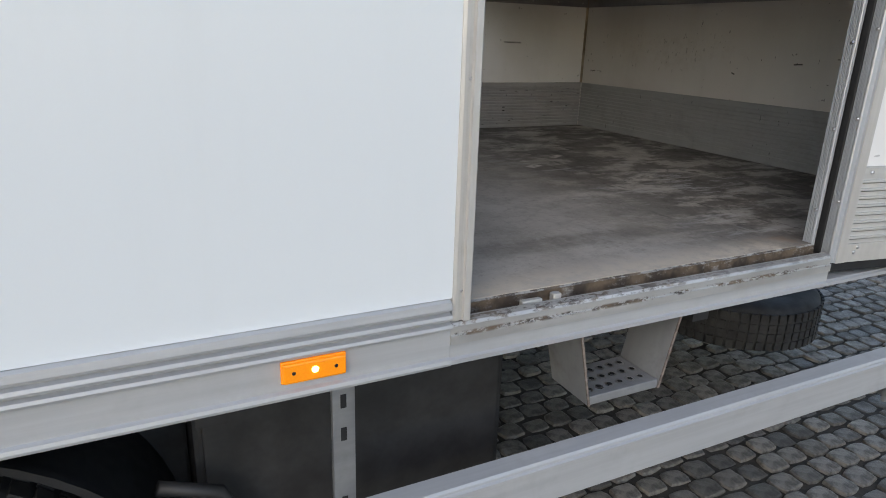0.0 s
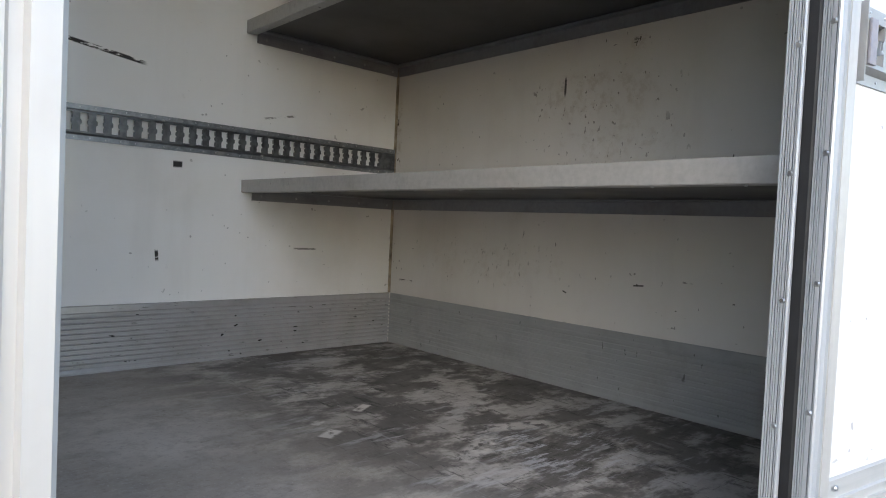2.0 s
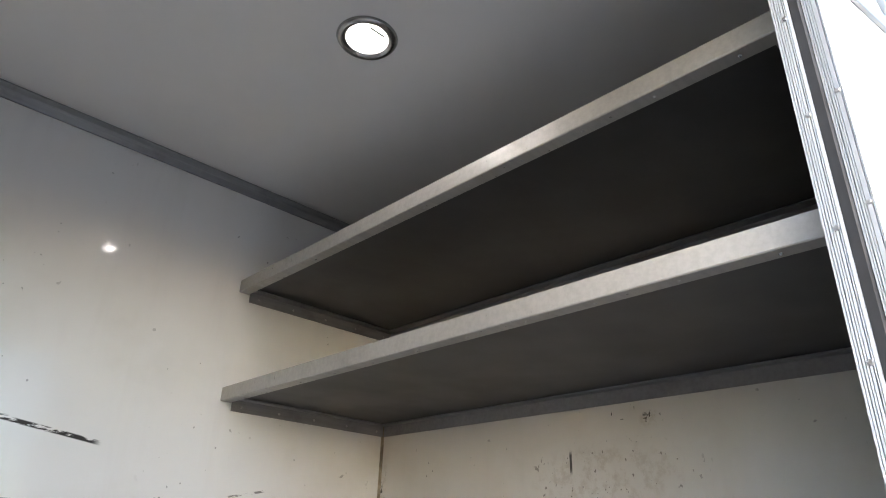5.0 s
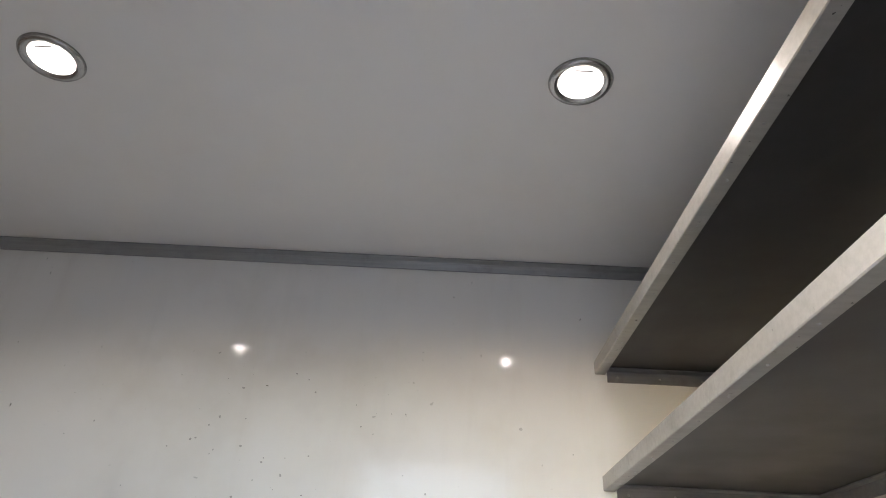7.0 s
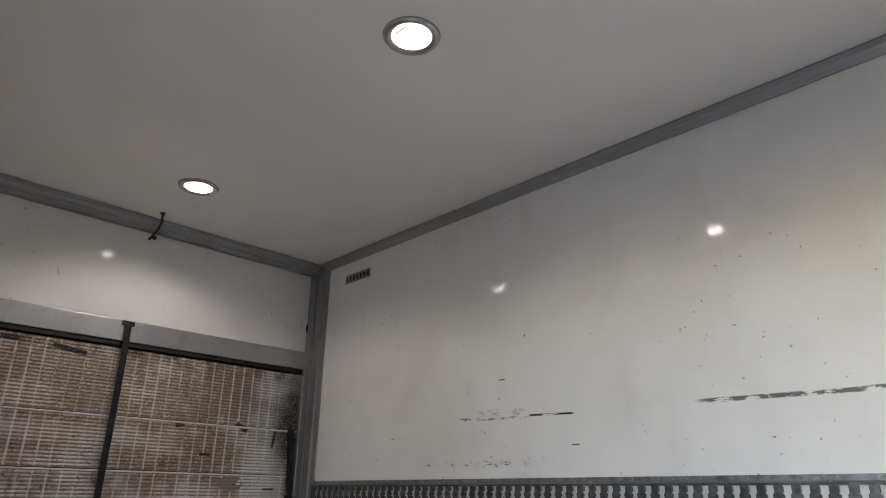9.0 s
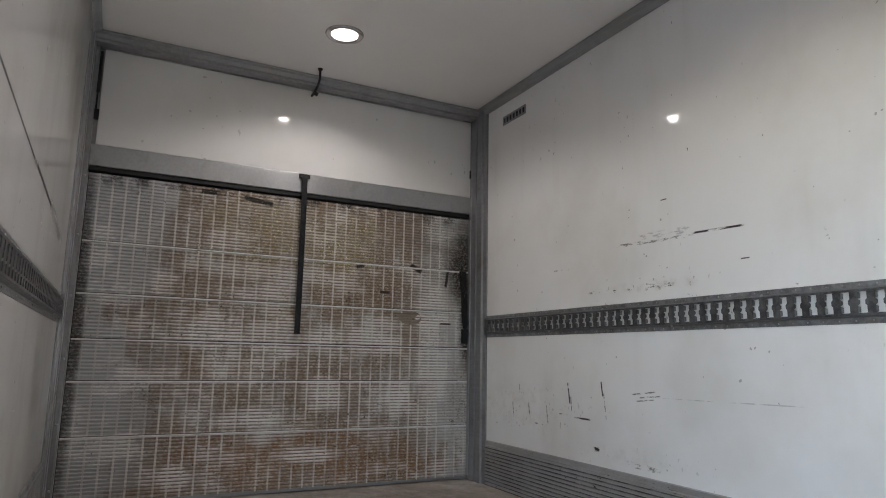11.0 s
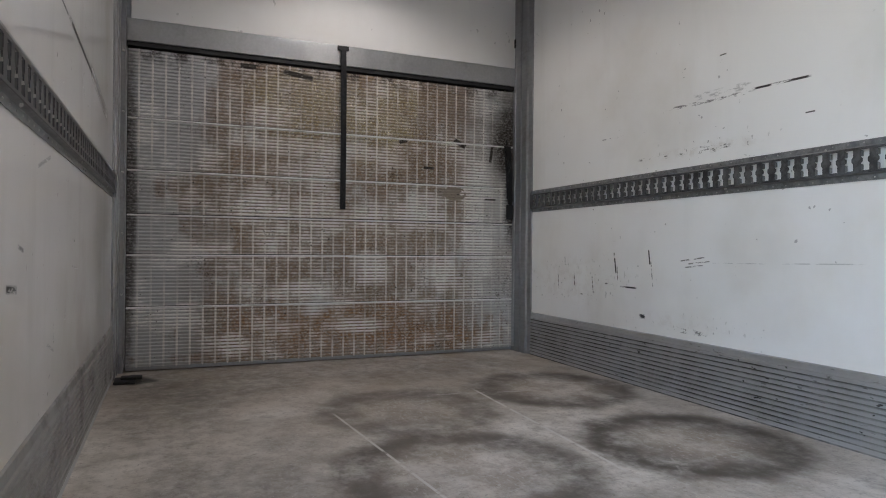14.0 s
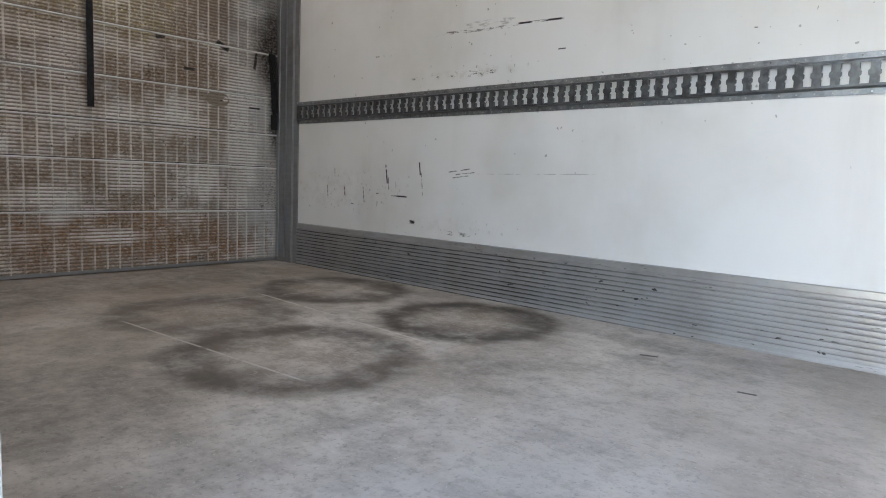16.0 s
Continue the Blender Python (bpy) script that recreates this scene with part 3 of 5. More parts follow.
    # dust bleached whitish, dense in patches, on crests more than in the grooves
    pale = patches(m, y, z, ((0.72, 0.92, 0.18, 0.12, 1.0), (1.00, 0.43, 0.20, 0.07, 1.0), (0.78, 0.74, 0.14, 0.10, 0.8), (1.42, 0.57, 0.14, 0.10, 0.9), (1.33, 0.21, 0.20, 0.05, 1.0),
                             (1.92, 0.55, 0.16, 0.12, 1.0), (0.58, 0.12, 0.10, 0.07, 1.0), (0.76, 1.46, 0.12, 0.08, 0.9), (1.62, 0.90, 0.34, 0.10, 0.9), (2.15, 0.85, 0.14, 0.5, 0.9), (1.05, 1.30, 0.5, 0.06, 0.6)), ragged)
    salt = m.math("MAXIMUM", m.math("MULTIPLY", m.ramp(m.noise(3.1, 5, 0.65, m.mapped((1, 1, 1.5), (7, 1, 4))), 0.50, 0.64), 0.7), pale)
    salt = m.math("MULTIPLY", salt, m.ramp(m.math("ADD", fine, m.math("MULTIPLY", crest, 0.30)), 0.50, 0.68))
    col = m.mix(m.math("MULTIPLY", salt, 0.95), col, (0.92, 0.89, 0.86))
    wear = m.math("MULTIPLY", bars, m.ramp(m.math("ADD", fine, m.math("MULTIPLY", mid, 0.5)), 0.52, 0.74))
    col = m.mix(m.math("MULTIPLY", wear, m.ramp(m.noise(2.3, 4, 0.6), 0.38, 0.60, 0.15, 0.80)), col, (0.84, 0.80, 0.75))
    # glints painted as pale yellow specks in the gold patches
    sparkle = m.math("MULTIPLY", gold, m.ramp(m.noise(85, 2, 0.6), 0.60, 0.68))
    col = m.mix(sparkle, col, (0.90, 0.84, 0.64))
    # blackening: top edge, both side edges, loose black flecks
    blackening = m.math("MULTIPLY", m.ramp(m.noise(3.4, 5, 0.72, m.mapped((1, 1, 1), (2, 8, 3))), 0.54, 0.68), m.ramp(fine, 0.52, 0.60))
    top = m.math("MULTIPLY", m.ramp(z, 1.68, 1.78), m.ramp(m.noise(9, 5, 0.75), 0.46, 0.60))
    corner = patches(m, y, z, ((2.40, 1.42, 0.17, 0.30, 1.0), (2.42, 1.05, 0.07, 0.35, 1.0), (0.03, 0.9, 0.05, 0.95, 0.9)), m.math("MULTIPLY", blotch, 0.5))
    rim = m.math("MAXIMUM", corner, top)
    blackening = m.math("MAXIMUM", m.math("MULTIPLY", blackening, 0.8), m.math("MULTIPLY", rim, m.ramp(fine, 0.36, 0.55, 0.5, 1.0)))
    fleck = m.math("MULTIPLY", m.ramp(m.noise(46, 2, 0.5, m.mapped((1, 1, 1), (3, 3, 9))), 0.71, 0.735), 0.95)
    crumb = m.math("MULTIPLY", m.ramp(m.noise(88, 2, 0.6, m.mapped((1, 1, 1.5), (1, 6, 2))), 0.60, 0.66), m.math("MULTIPLY", m.ramp(mid, 0.40, 0.60), m.ramp(y, 0.3, 0.7)))
    fleck = m.math("MAXIMUM", fleck, m.math("MULTIPLY", crumb, 0.8))
    blackening = m.math("MAXIMUM", blackening, fleck)
    for cy, cz, hl, hw, tilt in ((2.02, 1.395, 0.05, 0.022, -25), (2.255, 1.34, 0.065, 0.014, 82), (1.80, 1.22, 0.04, 0.012, 0), (1.62, 1.385, 0.03, 0.02, 20), (2.25, 1.03, 0.045, 0.007, 0),
                                 (0.95, 1.73, 0.10, 0.02, -8), (0.66, 1.75, 0.05, 0.02, 0)):
        blackening = m.math("MAXIMUM", blackening, stroke(m, y, z, cy, cz, hl, hw, tilt, 0.30, fine))
    peel = m.math("MULTIPLY", spot(m, y, z, 1.985, 1.06, 0.10, 0.055), m.ramp(m.noise(11, 3), 0.35, 0.42))
    col = m.mix(m.ramp(peel, 0.25, 0.4), col, (0.30, 0.25, 0.20))
    m.color(m.mix(blackening, col, (0.035, 0.027, 0.021)))
    m.rough(m.ramp(fine, 0.3, 0.7, 0.42, 0.75))
    m.bump(fine, 0.35, 0.002)
    return m.m


RIB, BAR, BAR0 = 0.0192, 0.0682, 0.0815
M_floor = floor_material()
M_ramp = ramp_material()

m = Mat("grey_cobble", (0.1, 0.1, 0.1), 0.6)
ri = m.t.nodes.new("ShaderNodeObjectInfo")
gi = m.t.nodes.new("ShaderNodeNewGeometry")
rnd = m.math("FRACT", m.math("ADD", ri.outputs["Random"], gi.outputs["Random Per Island"]))
col = m.mix(rnd, (0.095, 0.088, 0.076), (0.255, 0.232, 0.200))
m.color(m.mix(m.ramp(m.noise(18, 4, 0.7), 0.42, 0.66, 0, 0.75), col, (0.055, 0.050, 0.045)))
m.rough(m.ramp(m.noise(9, 3), 0.3, 0.7, 0.35, 0.7))
m.bump(m.noise(30, 5, 0.7), 0.8, 0.010)
M_cobble = m.m
M_joint = plain("sandy_joint_soil", (0.05, 0.044, 0.036), 0.9, 0, 0.4, 30)


# ---- building helpers ----
def box(bm, x0, x1, y0, y1, z0, z1, bevel=0.0):
    """Adds an upright box, with its edges broken where bevel is given."""
    made = bmesh.ops.create_cube(bm, size=1.0)["verts"]
    for v in made:
        v.co = Vector(((x0 + x1) / 2 + v.co.x * (x1 - x0), (y0 + y1) / 2 + v.co.y * (y1 - y0), (z0 + z1) / 2 + v.co.z * (z1 - z0)))
    if bevel:
        edges = list({e for v in made for e in v.link_edges})
        bmesh.ops.bevel(bm, geom=edges, offset=bevel, segments=2, affect="EDGES", profile=0.6)
    return bm


def boxes(*rows, bevel=0.0):
    bm = bmesh.new()
    for r in rows:
        box(bm, *r, bevel=bevel)
    return bm


def prism(section, axis, a, b, closed=True):
    """A profile extruded along an axis. section: (u, v) pairs; axis 0: (y, z), 1: (x, z), 2: (x, y)."""
    bm = bmesh.new()
    rings = []
    for s in (a, b):
        ring = []
        for u, v in section:
            co = [u, v]
            co.insert(axis, s)
            ring.append(bm.verts.new(co))
        rings.append(ring)
    n = len(section)
    for i in range(n if closed else n - 1):
        j = (i + 1) % n
        bm.faces.new((rings[0][i], rings[0][j], rings[1][j], rings[1][i]))
    if closed:
        bm.faces.new(rings[0])
        bm.faces.new(list(reversed(rings[1])))
    bmesh.ops.recalc_face_normals(bm, faces=bm.faces)
    return bm


def tube(points, radius, sides=10):
    """A round bar through the points."""
    bm = bmesh.new()
    rings = []
    for i, p in enumerate(points):
        p = Vector(p)
        d = (Vector(points[min(i + 1, len(points) - 1)]) - Vector(points[max(i - 1, 0)])).normalized()
        q = d.to_track_quat("Z", "Y")
        rings.append([bm.verts.new(p + q @ Vector((radius * math.cos(2 * math.pi * k / sides), radius * math.sin(2 * math.pi * k / sides), 0))) for k in range(sides)])
    for r0, r1 in zip(rings, rings[1:]):
        for k in range(sides):
            bm.faces.new((r0[k], r0[(k + 1) % sides], r1[(k + 1) % sides], r1[k]))
    bm.faces.new(rings[0])
    bm.faces.new(rings[-1])
    bmesh.ops.recalc_face_normals(bm, faces=bm.faces)
    return bm


def lathe(profile, sides=32):
    """A profile of (radius, height) pairs turned about z."""
    bm = bmesh.new()
    rings = [[bm.verts.new((r * math.cos(2 * math.pi * k / sides), r * math.sin(2 * math.pi * k / sides), z)) for k in range(sides)] for r, z in profile]
    for r0, r1 in zip(rings, rings[1:]):
        for k in range(sides):
            bm.faces.new((r0[k], r0[(k + 1) % sides], r1[(k + 1) % sides], r1[k]))
    if profile[0][0] > 1e-4:
        bm.faces.new(rings[0])
    if profile[-1][0] > 1e-4:
        bm.faces.new(rings[-1])
    bmesh.ops.remove_doubles(bm, verts=bm.verts, dist=1e-5)
    bmesh.ops.recalc_face_normals(bm, faces=bm.faces)
    return bm


def studs(spots, radius, height, axis, sign):
    """Small domed rivet heads at the spots, on a face that looks along sign times axis."""
    bm = bmesh.new()
    for s in spots:
        ring0, ring1 = [], []
        for k in range(8):
            c, q = math.cos(k * math.pi / 4), math.sin(k * math.pi / 4)
            for ring, r, h in ((ring0, radius, 0), (ring1, radius * 0.6, height)):
                co = [r * c, r * q]
                co.insert(axis, h * sign)
                ring.append(bm.verts.new(Vector(s) + Vector(co)))
        for k in range(8):
            bm.faces.new((ring0[k], ring0[(k + 1) % 8], ring1[(k + 1) % 8], ring1[k]))
        bm.faces.new(ring1)
    bmesh.ops.recalc_face_normals(bm, faces=bm.faces)
    return bm


def mesh_ob(name, bm, mat, smooth=False):
    me = bpy.data.meshes.new(name)
    if smooth:
        for f in bm.faces:
            f.smooth = True
    bm.to_mesh(me)
    bm.free()
    me.materials.append(mat)
    return new(name, me)


def structure(name, bm, mat, label, category):
    return tagged(mesh_ob(name, bm, mat), label, category, kind="structure")


def thing(name, label, category, at=(0, 0, 0), group=""):
    ob = new(name)
    ob.empty_display_size = 0.1
    ob.matrix_world = at if isinstance(at, Matrix) else Matrix.Translation(at)
    return tagged(ob, label, category, group)


def part(name, bm, mat, parent, label="", smooth=False):
    """Links bm, given in the thing's own space, as one mesh under parent."""
    ob = mesh_ob(name, bm, mat, smooth)
    ob.parent = parent
    if label:
        ob["label"] = label
    return ob


# ---- setting: ground ----
structure("ground", boxes((-60, 60, -60, 60, GROUND - 0.3, GROUND - 0.011)), M_joint, "dark sandy soil between the paving stones", "ground")

# paving continued out of view, added to bounce daylight onto the ceiling
yard = Mat("far_sett_paving", (0.17, 0.16, 0.145), 0.7)
cell = yard.node("TexVoronoi", Scale=8.6)
yard.link(yard.coord, cell.inputs["Vector"])
joint = yard.ramp(cell.outputs["Distance"], 0.42, 0.62)
tone = yard.mix(yard.noise(5, 4, 0.7), (0.10, 0.095, 0.085), (0.25, 0.235, 0.212))
yard.color(yard.mix(joint, tone, (0.055, 0.048, 0.040)))
yard.bump(joint, 0.6, -0.02)
structure("pavement_beyond", boxes((-60, 60, -60, -3.52, GROUND - 0.05, GROUND - 0.004), (-60, 60, 6.68, 60, GROUND - 0.05, GROUND - 0.004), (-60, 0.34, -3.519, 6.679, GROUND - 0.05, GROUND - 0.004), (13.0, 60, -3.519, 6.679, GROUND - 0.05, GROUND - 0.004)),
          yard.m, "grey granite sett paving continued out of view to bounce light", "paving")

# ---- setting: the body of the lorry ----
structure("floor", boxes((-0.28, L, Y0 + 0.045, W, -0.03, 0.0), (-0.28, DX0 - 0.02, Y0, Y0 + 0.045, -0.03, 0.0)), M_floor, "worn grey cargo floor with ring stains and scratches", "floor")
structure("wall_far", boxes((-0.28, L + 0.03, W, W + 0.03, -0.07, H + 0.05)), M_far, "glossy white fibreglass side lining with dark scuffs", "wall")
structure("wall_front", boxes((L, L + 0.03, Y0 - 0.01, W, -0.07, H + 0.05)), M_front, "yellowed white bulkhead lining with scuffs and specks", "wall")
ceiling = structure("ceiling", boxes((-0.28, L, Y0, W, H, H + 0.04)), M_ceil, "glossy off-white cargo box ceiling", "ceiling")
# lining of the door side, round the opening, and its outer skin
structure("wall_near", boxes((-0.28, DX0 - 0.03, Y0 - 0.001, NEAR, -0.03, H), (DX1 + 0.0455, L, Y1 + 0.0885, Y1 + 0.098, -0.03, H), (DX0 - 0.03, DX1 + 0.045, Y0 - 0.001, NEAR, DZ + 0.045, H)),
          M_near, "scuffed white fibreglass lining beside the side door", "wall")
structure("wall_outer", boxes((-0.9, DX0 - 0.04, OUT, Y0 - 0.002, 0.036, H + 0.08), (DX1 + 0.0455, L + 0.06, Y1 + 0.078, Y1 + 0.088, -0.05, DZ + 0.0448), (DX1 + 0.0455, L + 0.06, OUT, Y0 - 0.002, DZ + 0.0452, H + 0.08), (DX0 - 0.04, DX1 + 0.045, OUT, Y0 - 0.002, DZ + 0.045, H + 0.08)),
          M_outer, "plain white outer side panel of the lorry body", "wall")
structure("wall_rear", boxes((-0.30, -0.28, Y0 - 0.04, W + 0.03, -0.07, H + 0.05)), M_black, "dark closed rear end of the body", "wall")
structure("roof", boxes((-0.9, L + 0.06, Y0 - 0.03, W + 0.06, H + 0.082, H + 0.10)), M_outer, "white roof skin of the lorry body", "roof")


def kick_profile(flip):
    """Section of a ribbed kick plate, u into the room."""
    pts = [(0.0, KICK), (0.006, KICK - 0.004), (0.007, KICK - 0.028)]
    n = 11
    z0, z1 = 0.02, KICK - 0.03
    step = (z1 - z0) / n
    for i in range(n):
        top = z1 - i * step
        pts += [(0.012, top - step * 0.12), (0.012, top - step * 0.62), (0.005, top - step * 0.74), (0.005, top - step * 0.97)]
    pts += [(0.009, 0.012), (0.009, 0.0), (0.0, 0.0)]
    return [(flip * u, v) for u, v in pts]


def shifted(section, du):
    return [(u + du, v) for u, v in section]


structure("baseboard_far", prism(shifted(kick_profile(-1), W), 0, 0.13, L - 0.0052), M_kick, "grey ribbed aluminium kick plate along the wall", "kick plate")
front_kick = shifted([(u * 0.4, v) for u, v in kick_profile(-1)], L)
structure("baseboard_front", prism(front_kick, 1, 1.432, W - 0.0125), M_kick_plain, "smooth grey aluminium kick plate below the shelves", "kick plate")
structure("baseboard_front_end", prism(front_kick, 1, Y1 + 0.099, 1.4305), M_kick_plain, "smooth grey aluminium kick plate below the shelves", "kick plate")
structure("baseboard_near", prism(shifted(kick_profile(1), NEAR), 0, 0.13, DX0 - 0.035), M_kick_near, "dirty ribbed aluminium kick plate beside the door", "kick plate")
structure("corner_sealant", prism([(L - 0.001, W - 0.001), (L - 0.012, W - 0.001), (L - 0.006, W - 0.004), (L - 0.004, W - 0.006), (L - 0.001, W - 0.012)], 2, KICK, H - 0.06), M_seal, "brown-stained sealant bead in the wall corner", "sealant")
# grey angle trim where walls meet the ceiling
cove = [(0, H - 0.002), (0.05, H - 0.002), (0.05, H - 0.008), (0.026, H - 0.016), (0.018, H - 0.024), (0.010, H - 0.050), (0, H - 0.050)]
structure("trim_far", prism([(W - u, v) for u, v in cove], 0, 0.06, L), M_trim, "grey metal corner trim under the ceiling", "trim")
structure("trim_near", prism([(NEAR + u, v) for u, v in cove], 0, 0.06, L), M_trim, "grey metal corner trim under the ceiling", "trim")
structure("trim_rear", prism([(0.0, H - 0.003), (0.060, H - 0.003), (0.060, H - 0.014), (0.036, H - 0.018), (0.028, H - 0.040), (0.012, H - 0.042), (0.012, H - 0.056), (-0.06, H - 0.056), (-0.06, H - 0.003)], 1, Y0 + 0.002, W - 0.002), M_trim,
          "grey metal trim across the rear under the ceiling", "trim")


# ---- lashing rails ----
def rail_mesh(length, pitch=0.0576):
    """Hat-shaped lashing rail along x, z up, raised towards -y, with waisted slots cut through."""
    bm = bmesh.new()
    h = RAIL1 - RAIL0
    zc, d = h / 2, -0.018
    half = 0.036

    def quad(a, b, c, e):
        bm.faces.new([bm.verts.new(v) for v in (a, b, c, e)])

    def strip(za, ya, zb, yb):
        quad((0, ya, za), (length, ya, za), (length, yb, zb), (0, yb, zb))

    strip(0.0, 0.0, 0.0, -0.003), strip(0.0, -0.003, 0.020, -0.003), strip(0.020, -0.003, 0.027, d), strip(0.027, d, zc - half, d)
    strip(zc + half, d, h - 0.027, d), strip(h - 0.027, d, h - 0.020, -0.003), strip(h - 0.020, -0.003, h, -0.003), strip(h, -0.003, h, 0.0)
    n = int((length - 0.06) / pitch)
    x = 0.04
    prev = 0.0
    for i in range(n):
        a, b = x - 0.0015, x + 0.0285
        quad((prev, d, zc - half), (a, d, zc - half), (a, d, zc + half), (prev, d, zc + half))
        # teeth that narrow the slot at its middle, lips folded in above and below them
        for root, tip in ((a, a + 0.0055), (b, b - 0.0055)):
            quad((root, d, zc - 0.012), (tip, d, zc - 0.006), (tip, d, zc + 0.006), (root, d, zc + 0.012))
            quad((tip, d, zc - 0.006), (tip, d + 0.003, zc - 0.006), (tip, d + 0.003, zc + 0.006), (tip, d, zc + 0.006))
            for z0, z1 in ((zc - half, zc - 0.012), (zc + 0.012, zc + half)):
                quad((root, d, z0), (root, d + 0.0155, z0 + 0.003), (root, d + 0.0155, z1 - 0.003), (root, d, z1))
        for zs in (zc - half, zc + half):
            quad((a, d, zs), (b, d, zs), (b, d + 0.004, zs), (a, d + 0.004, zs))
        prev = b
        x += pitch
    quad((prev, d, zc - half), (length, d, zc - half), (length, d, zc + half), (prev, d, zc + half))
    return bm


def lashing_rail(at, length, label, metal=M_rail):
    rail = thing("lashing_rail", label, "rail", at, "lashing rails")
    part("rail_plate", rail_mesh(length), metal, rail)
    h = RAIL1 - RAIL0
    spots = []
    xx = 0.02
    while xx < length - 0.03:
        spots += [(xx, -0.003, 0.010), (xx + 0.02, -0.003, h - 0.010)]
        xx += 0.0576
    tagged(part("rivets", studs(spots, 0.0032, 0.002, 1, -1), M_rivet, rail), kind="stuff")
    bolts = [(0.25 + 0.46 * i, -0.009, 0.023 if i % 2 else h - 0.023) for i in range(int(length / 0.46))]
    tagged(part("bolts", studs(bolts, 0.008, 0.005, 1, -1), M_rivet, rail, "bright zinc bolt heads"), kind="stuff")
    # closed ends
    part("end_cap", boxes((-0.003, 0.0, -0.019, 0.0, 0.0, h)), metal, rail)
    part("end_cap", boxes((length, length + 0.003, -0.019, 0.0, 0.0, h)), metal, rail)
    return rail


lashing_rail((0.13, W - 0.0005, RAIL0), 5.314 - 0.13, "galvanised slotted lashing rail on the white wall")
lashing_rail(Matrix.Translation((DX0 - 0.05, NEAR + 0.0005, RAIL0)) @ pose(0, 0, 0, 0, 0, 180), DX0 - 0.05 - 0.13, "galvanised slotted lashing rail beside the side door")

# ---- shelves ----
SX, SY = 4.425, Y1 + 0.0985


def shelf(top, label):
    s = thing("shelf", label, "shelf", (SX, 0, top), "shelves on the front wall")
    d = L - SX
    part("board", boxes((0.006, d - 0.004, SY + 0.010, W - 0.012, -0.034, -0.016)), M_board, s, "dark phenolic plywood board")
    lip = [(0.0, 0.0), (0.052, 0.0), (0.052, -0.006), (0.007, -0.006), (0.007, -0.050), (0.046, -0.050), (0.046, -0.058), (0.003, -0.058), (0.0, -0.055)]
    part("front_lip", prism(lip, 1, SY + 0.001, W - 0.004), M_lip, s, "aluminium front edge profile")
    ang = [(0.0, -0.036), (0.045, -0.036), (0.045, -0.042), (0.005, -0.042), (0.005, -0.092), (0.0, -0.092)]
    part("side_bracket", prism([(W - 0.002 - u, v) for u, v in ang], 0, 0.055, d - 0.008), M_bracket, s, "grey angle bracket")
    part("side_bracket", prism([(SY + u, v) for u, v in ang], 0, 0.055, d - 0.008), M_bracket, s, "grey angle bracket")
    part("rear_bracket", prism([(d - 0.001 - u, v) for u, v in ang], 1, SY + 0.010, W - 0.012), M_bracket, s, "grey angle bracket")
    spots = [(0.1 + 0.19 * i, W - 0.0072, -0.07) for i in range(5)]
    tagged(part("screws", studs(spots, 0.006, 0.003, 1, -1), M_rivet, s), kind="stuff")
    tagged(part("rivets", studs([(0.027, 0.15 + 0.215 * i, -0.058) for i in range(11)], 0.005, 0.003, 2, -1), M_rivet, s), kind="stuff")
    return s


shelf(0.839, "aluminium-edged dark shelf at waist height")
shelf(1.579, "aluminium-edged dark shelf on the front wall")
shelf(2.079, "aluminium-edged dark shelf under the ceiling")

# ---- ceiling lamps ----


def ceiling_lamp(at):
    lamp = thing("ceiling_lamp", "round recessed ceiling lamp, lit, polished bezel", "lamp", at, "ceiling lamps")
    part("bezel", lathe([(0.074, -0.004), (0.078, -0.010), (0.088, -0.013), (0.099, -0.010), (0.106, 0.0), (0.07, 0.0)], 40), M_chrome, lamp, "polished metal bezel", True)
    part("lens", lathe([(0.0, -0.007), (0.04, -0.0065), (0.074, -0.004), (0.074, 0.0), (0.0, 0.0)], 32), M_lamp, lamp, "glowing white lens", True)
    for dx, dy in ((-0.022, -0.018), (0.022, -0.018), (-0.022, 0.018), (0.022, 0.018)):
        part("led", lathe([(0.0, -0.0100), (0.008, -0.0100), (0.010, -0.0080), (0.0, -0.0080)], 12), M_led, lamp, "glowing diode cluster").matrix_local = Matrix.Translation((dx, dy, 0))
    part("lamp_foot", boxes((-0.03, 0.03, -0.058, -0.052, -0.0085, -0.0055)), M_chrome, lamp)
    return lamp


first = ceiling_lamp((0.650, 1.22, H))
for x in (2.400, 4.150):
    copy_thing(first, Matrix.Translation((x, 1.22, H)))

# ---- rear closure: header, folded ramp, posts ----
header = thing("rear_header", "white upper rear panel with grey steel frame", "panel", (XR, 0, 1.94))
part("panel", boxes((-0.02, 0.012, 0.040, 2.436, 0.0, H - 1.94 - 0.058), bevel=0.003), M_header, header, "white lining panel")
part("side_frame", boxes((-0.02, 0.004, 0.0, 0.0395, -0.125, H - 1.94 - 0.058)), M_post, header)
part("side_frame", boxes((-0.02, 0.004, 2.4365, 2.458, -0.125, H - 1.94 - 0.058)), M_post, header)
part("beam", boxes((-0.03, 0.016, 0.020, 2.446, -0.122, -0.0015), bevel=0.003), M_alu, header, "bare aluminium cross beam")
part("seal", boxes((-0.02, 0.006, 0.02, 2.446, -0.150, -0.1225), bevel=0.004), M_rubber, header, "black rubber seal")
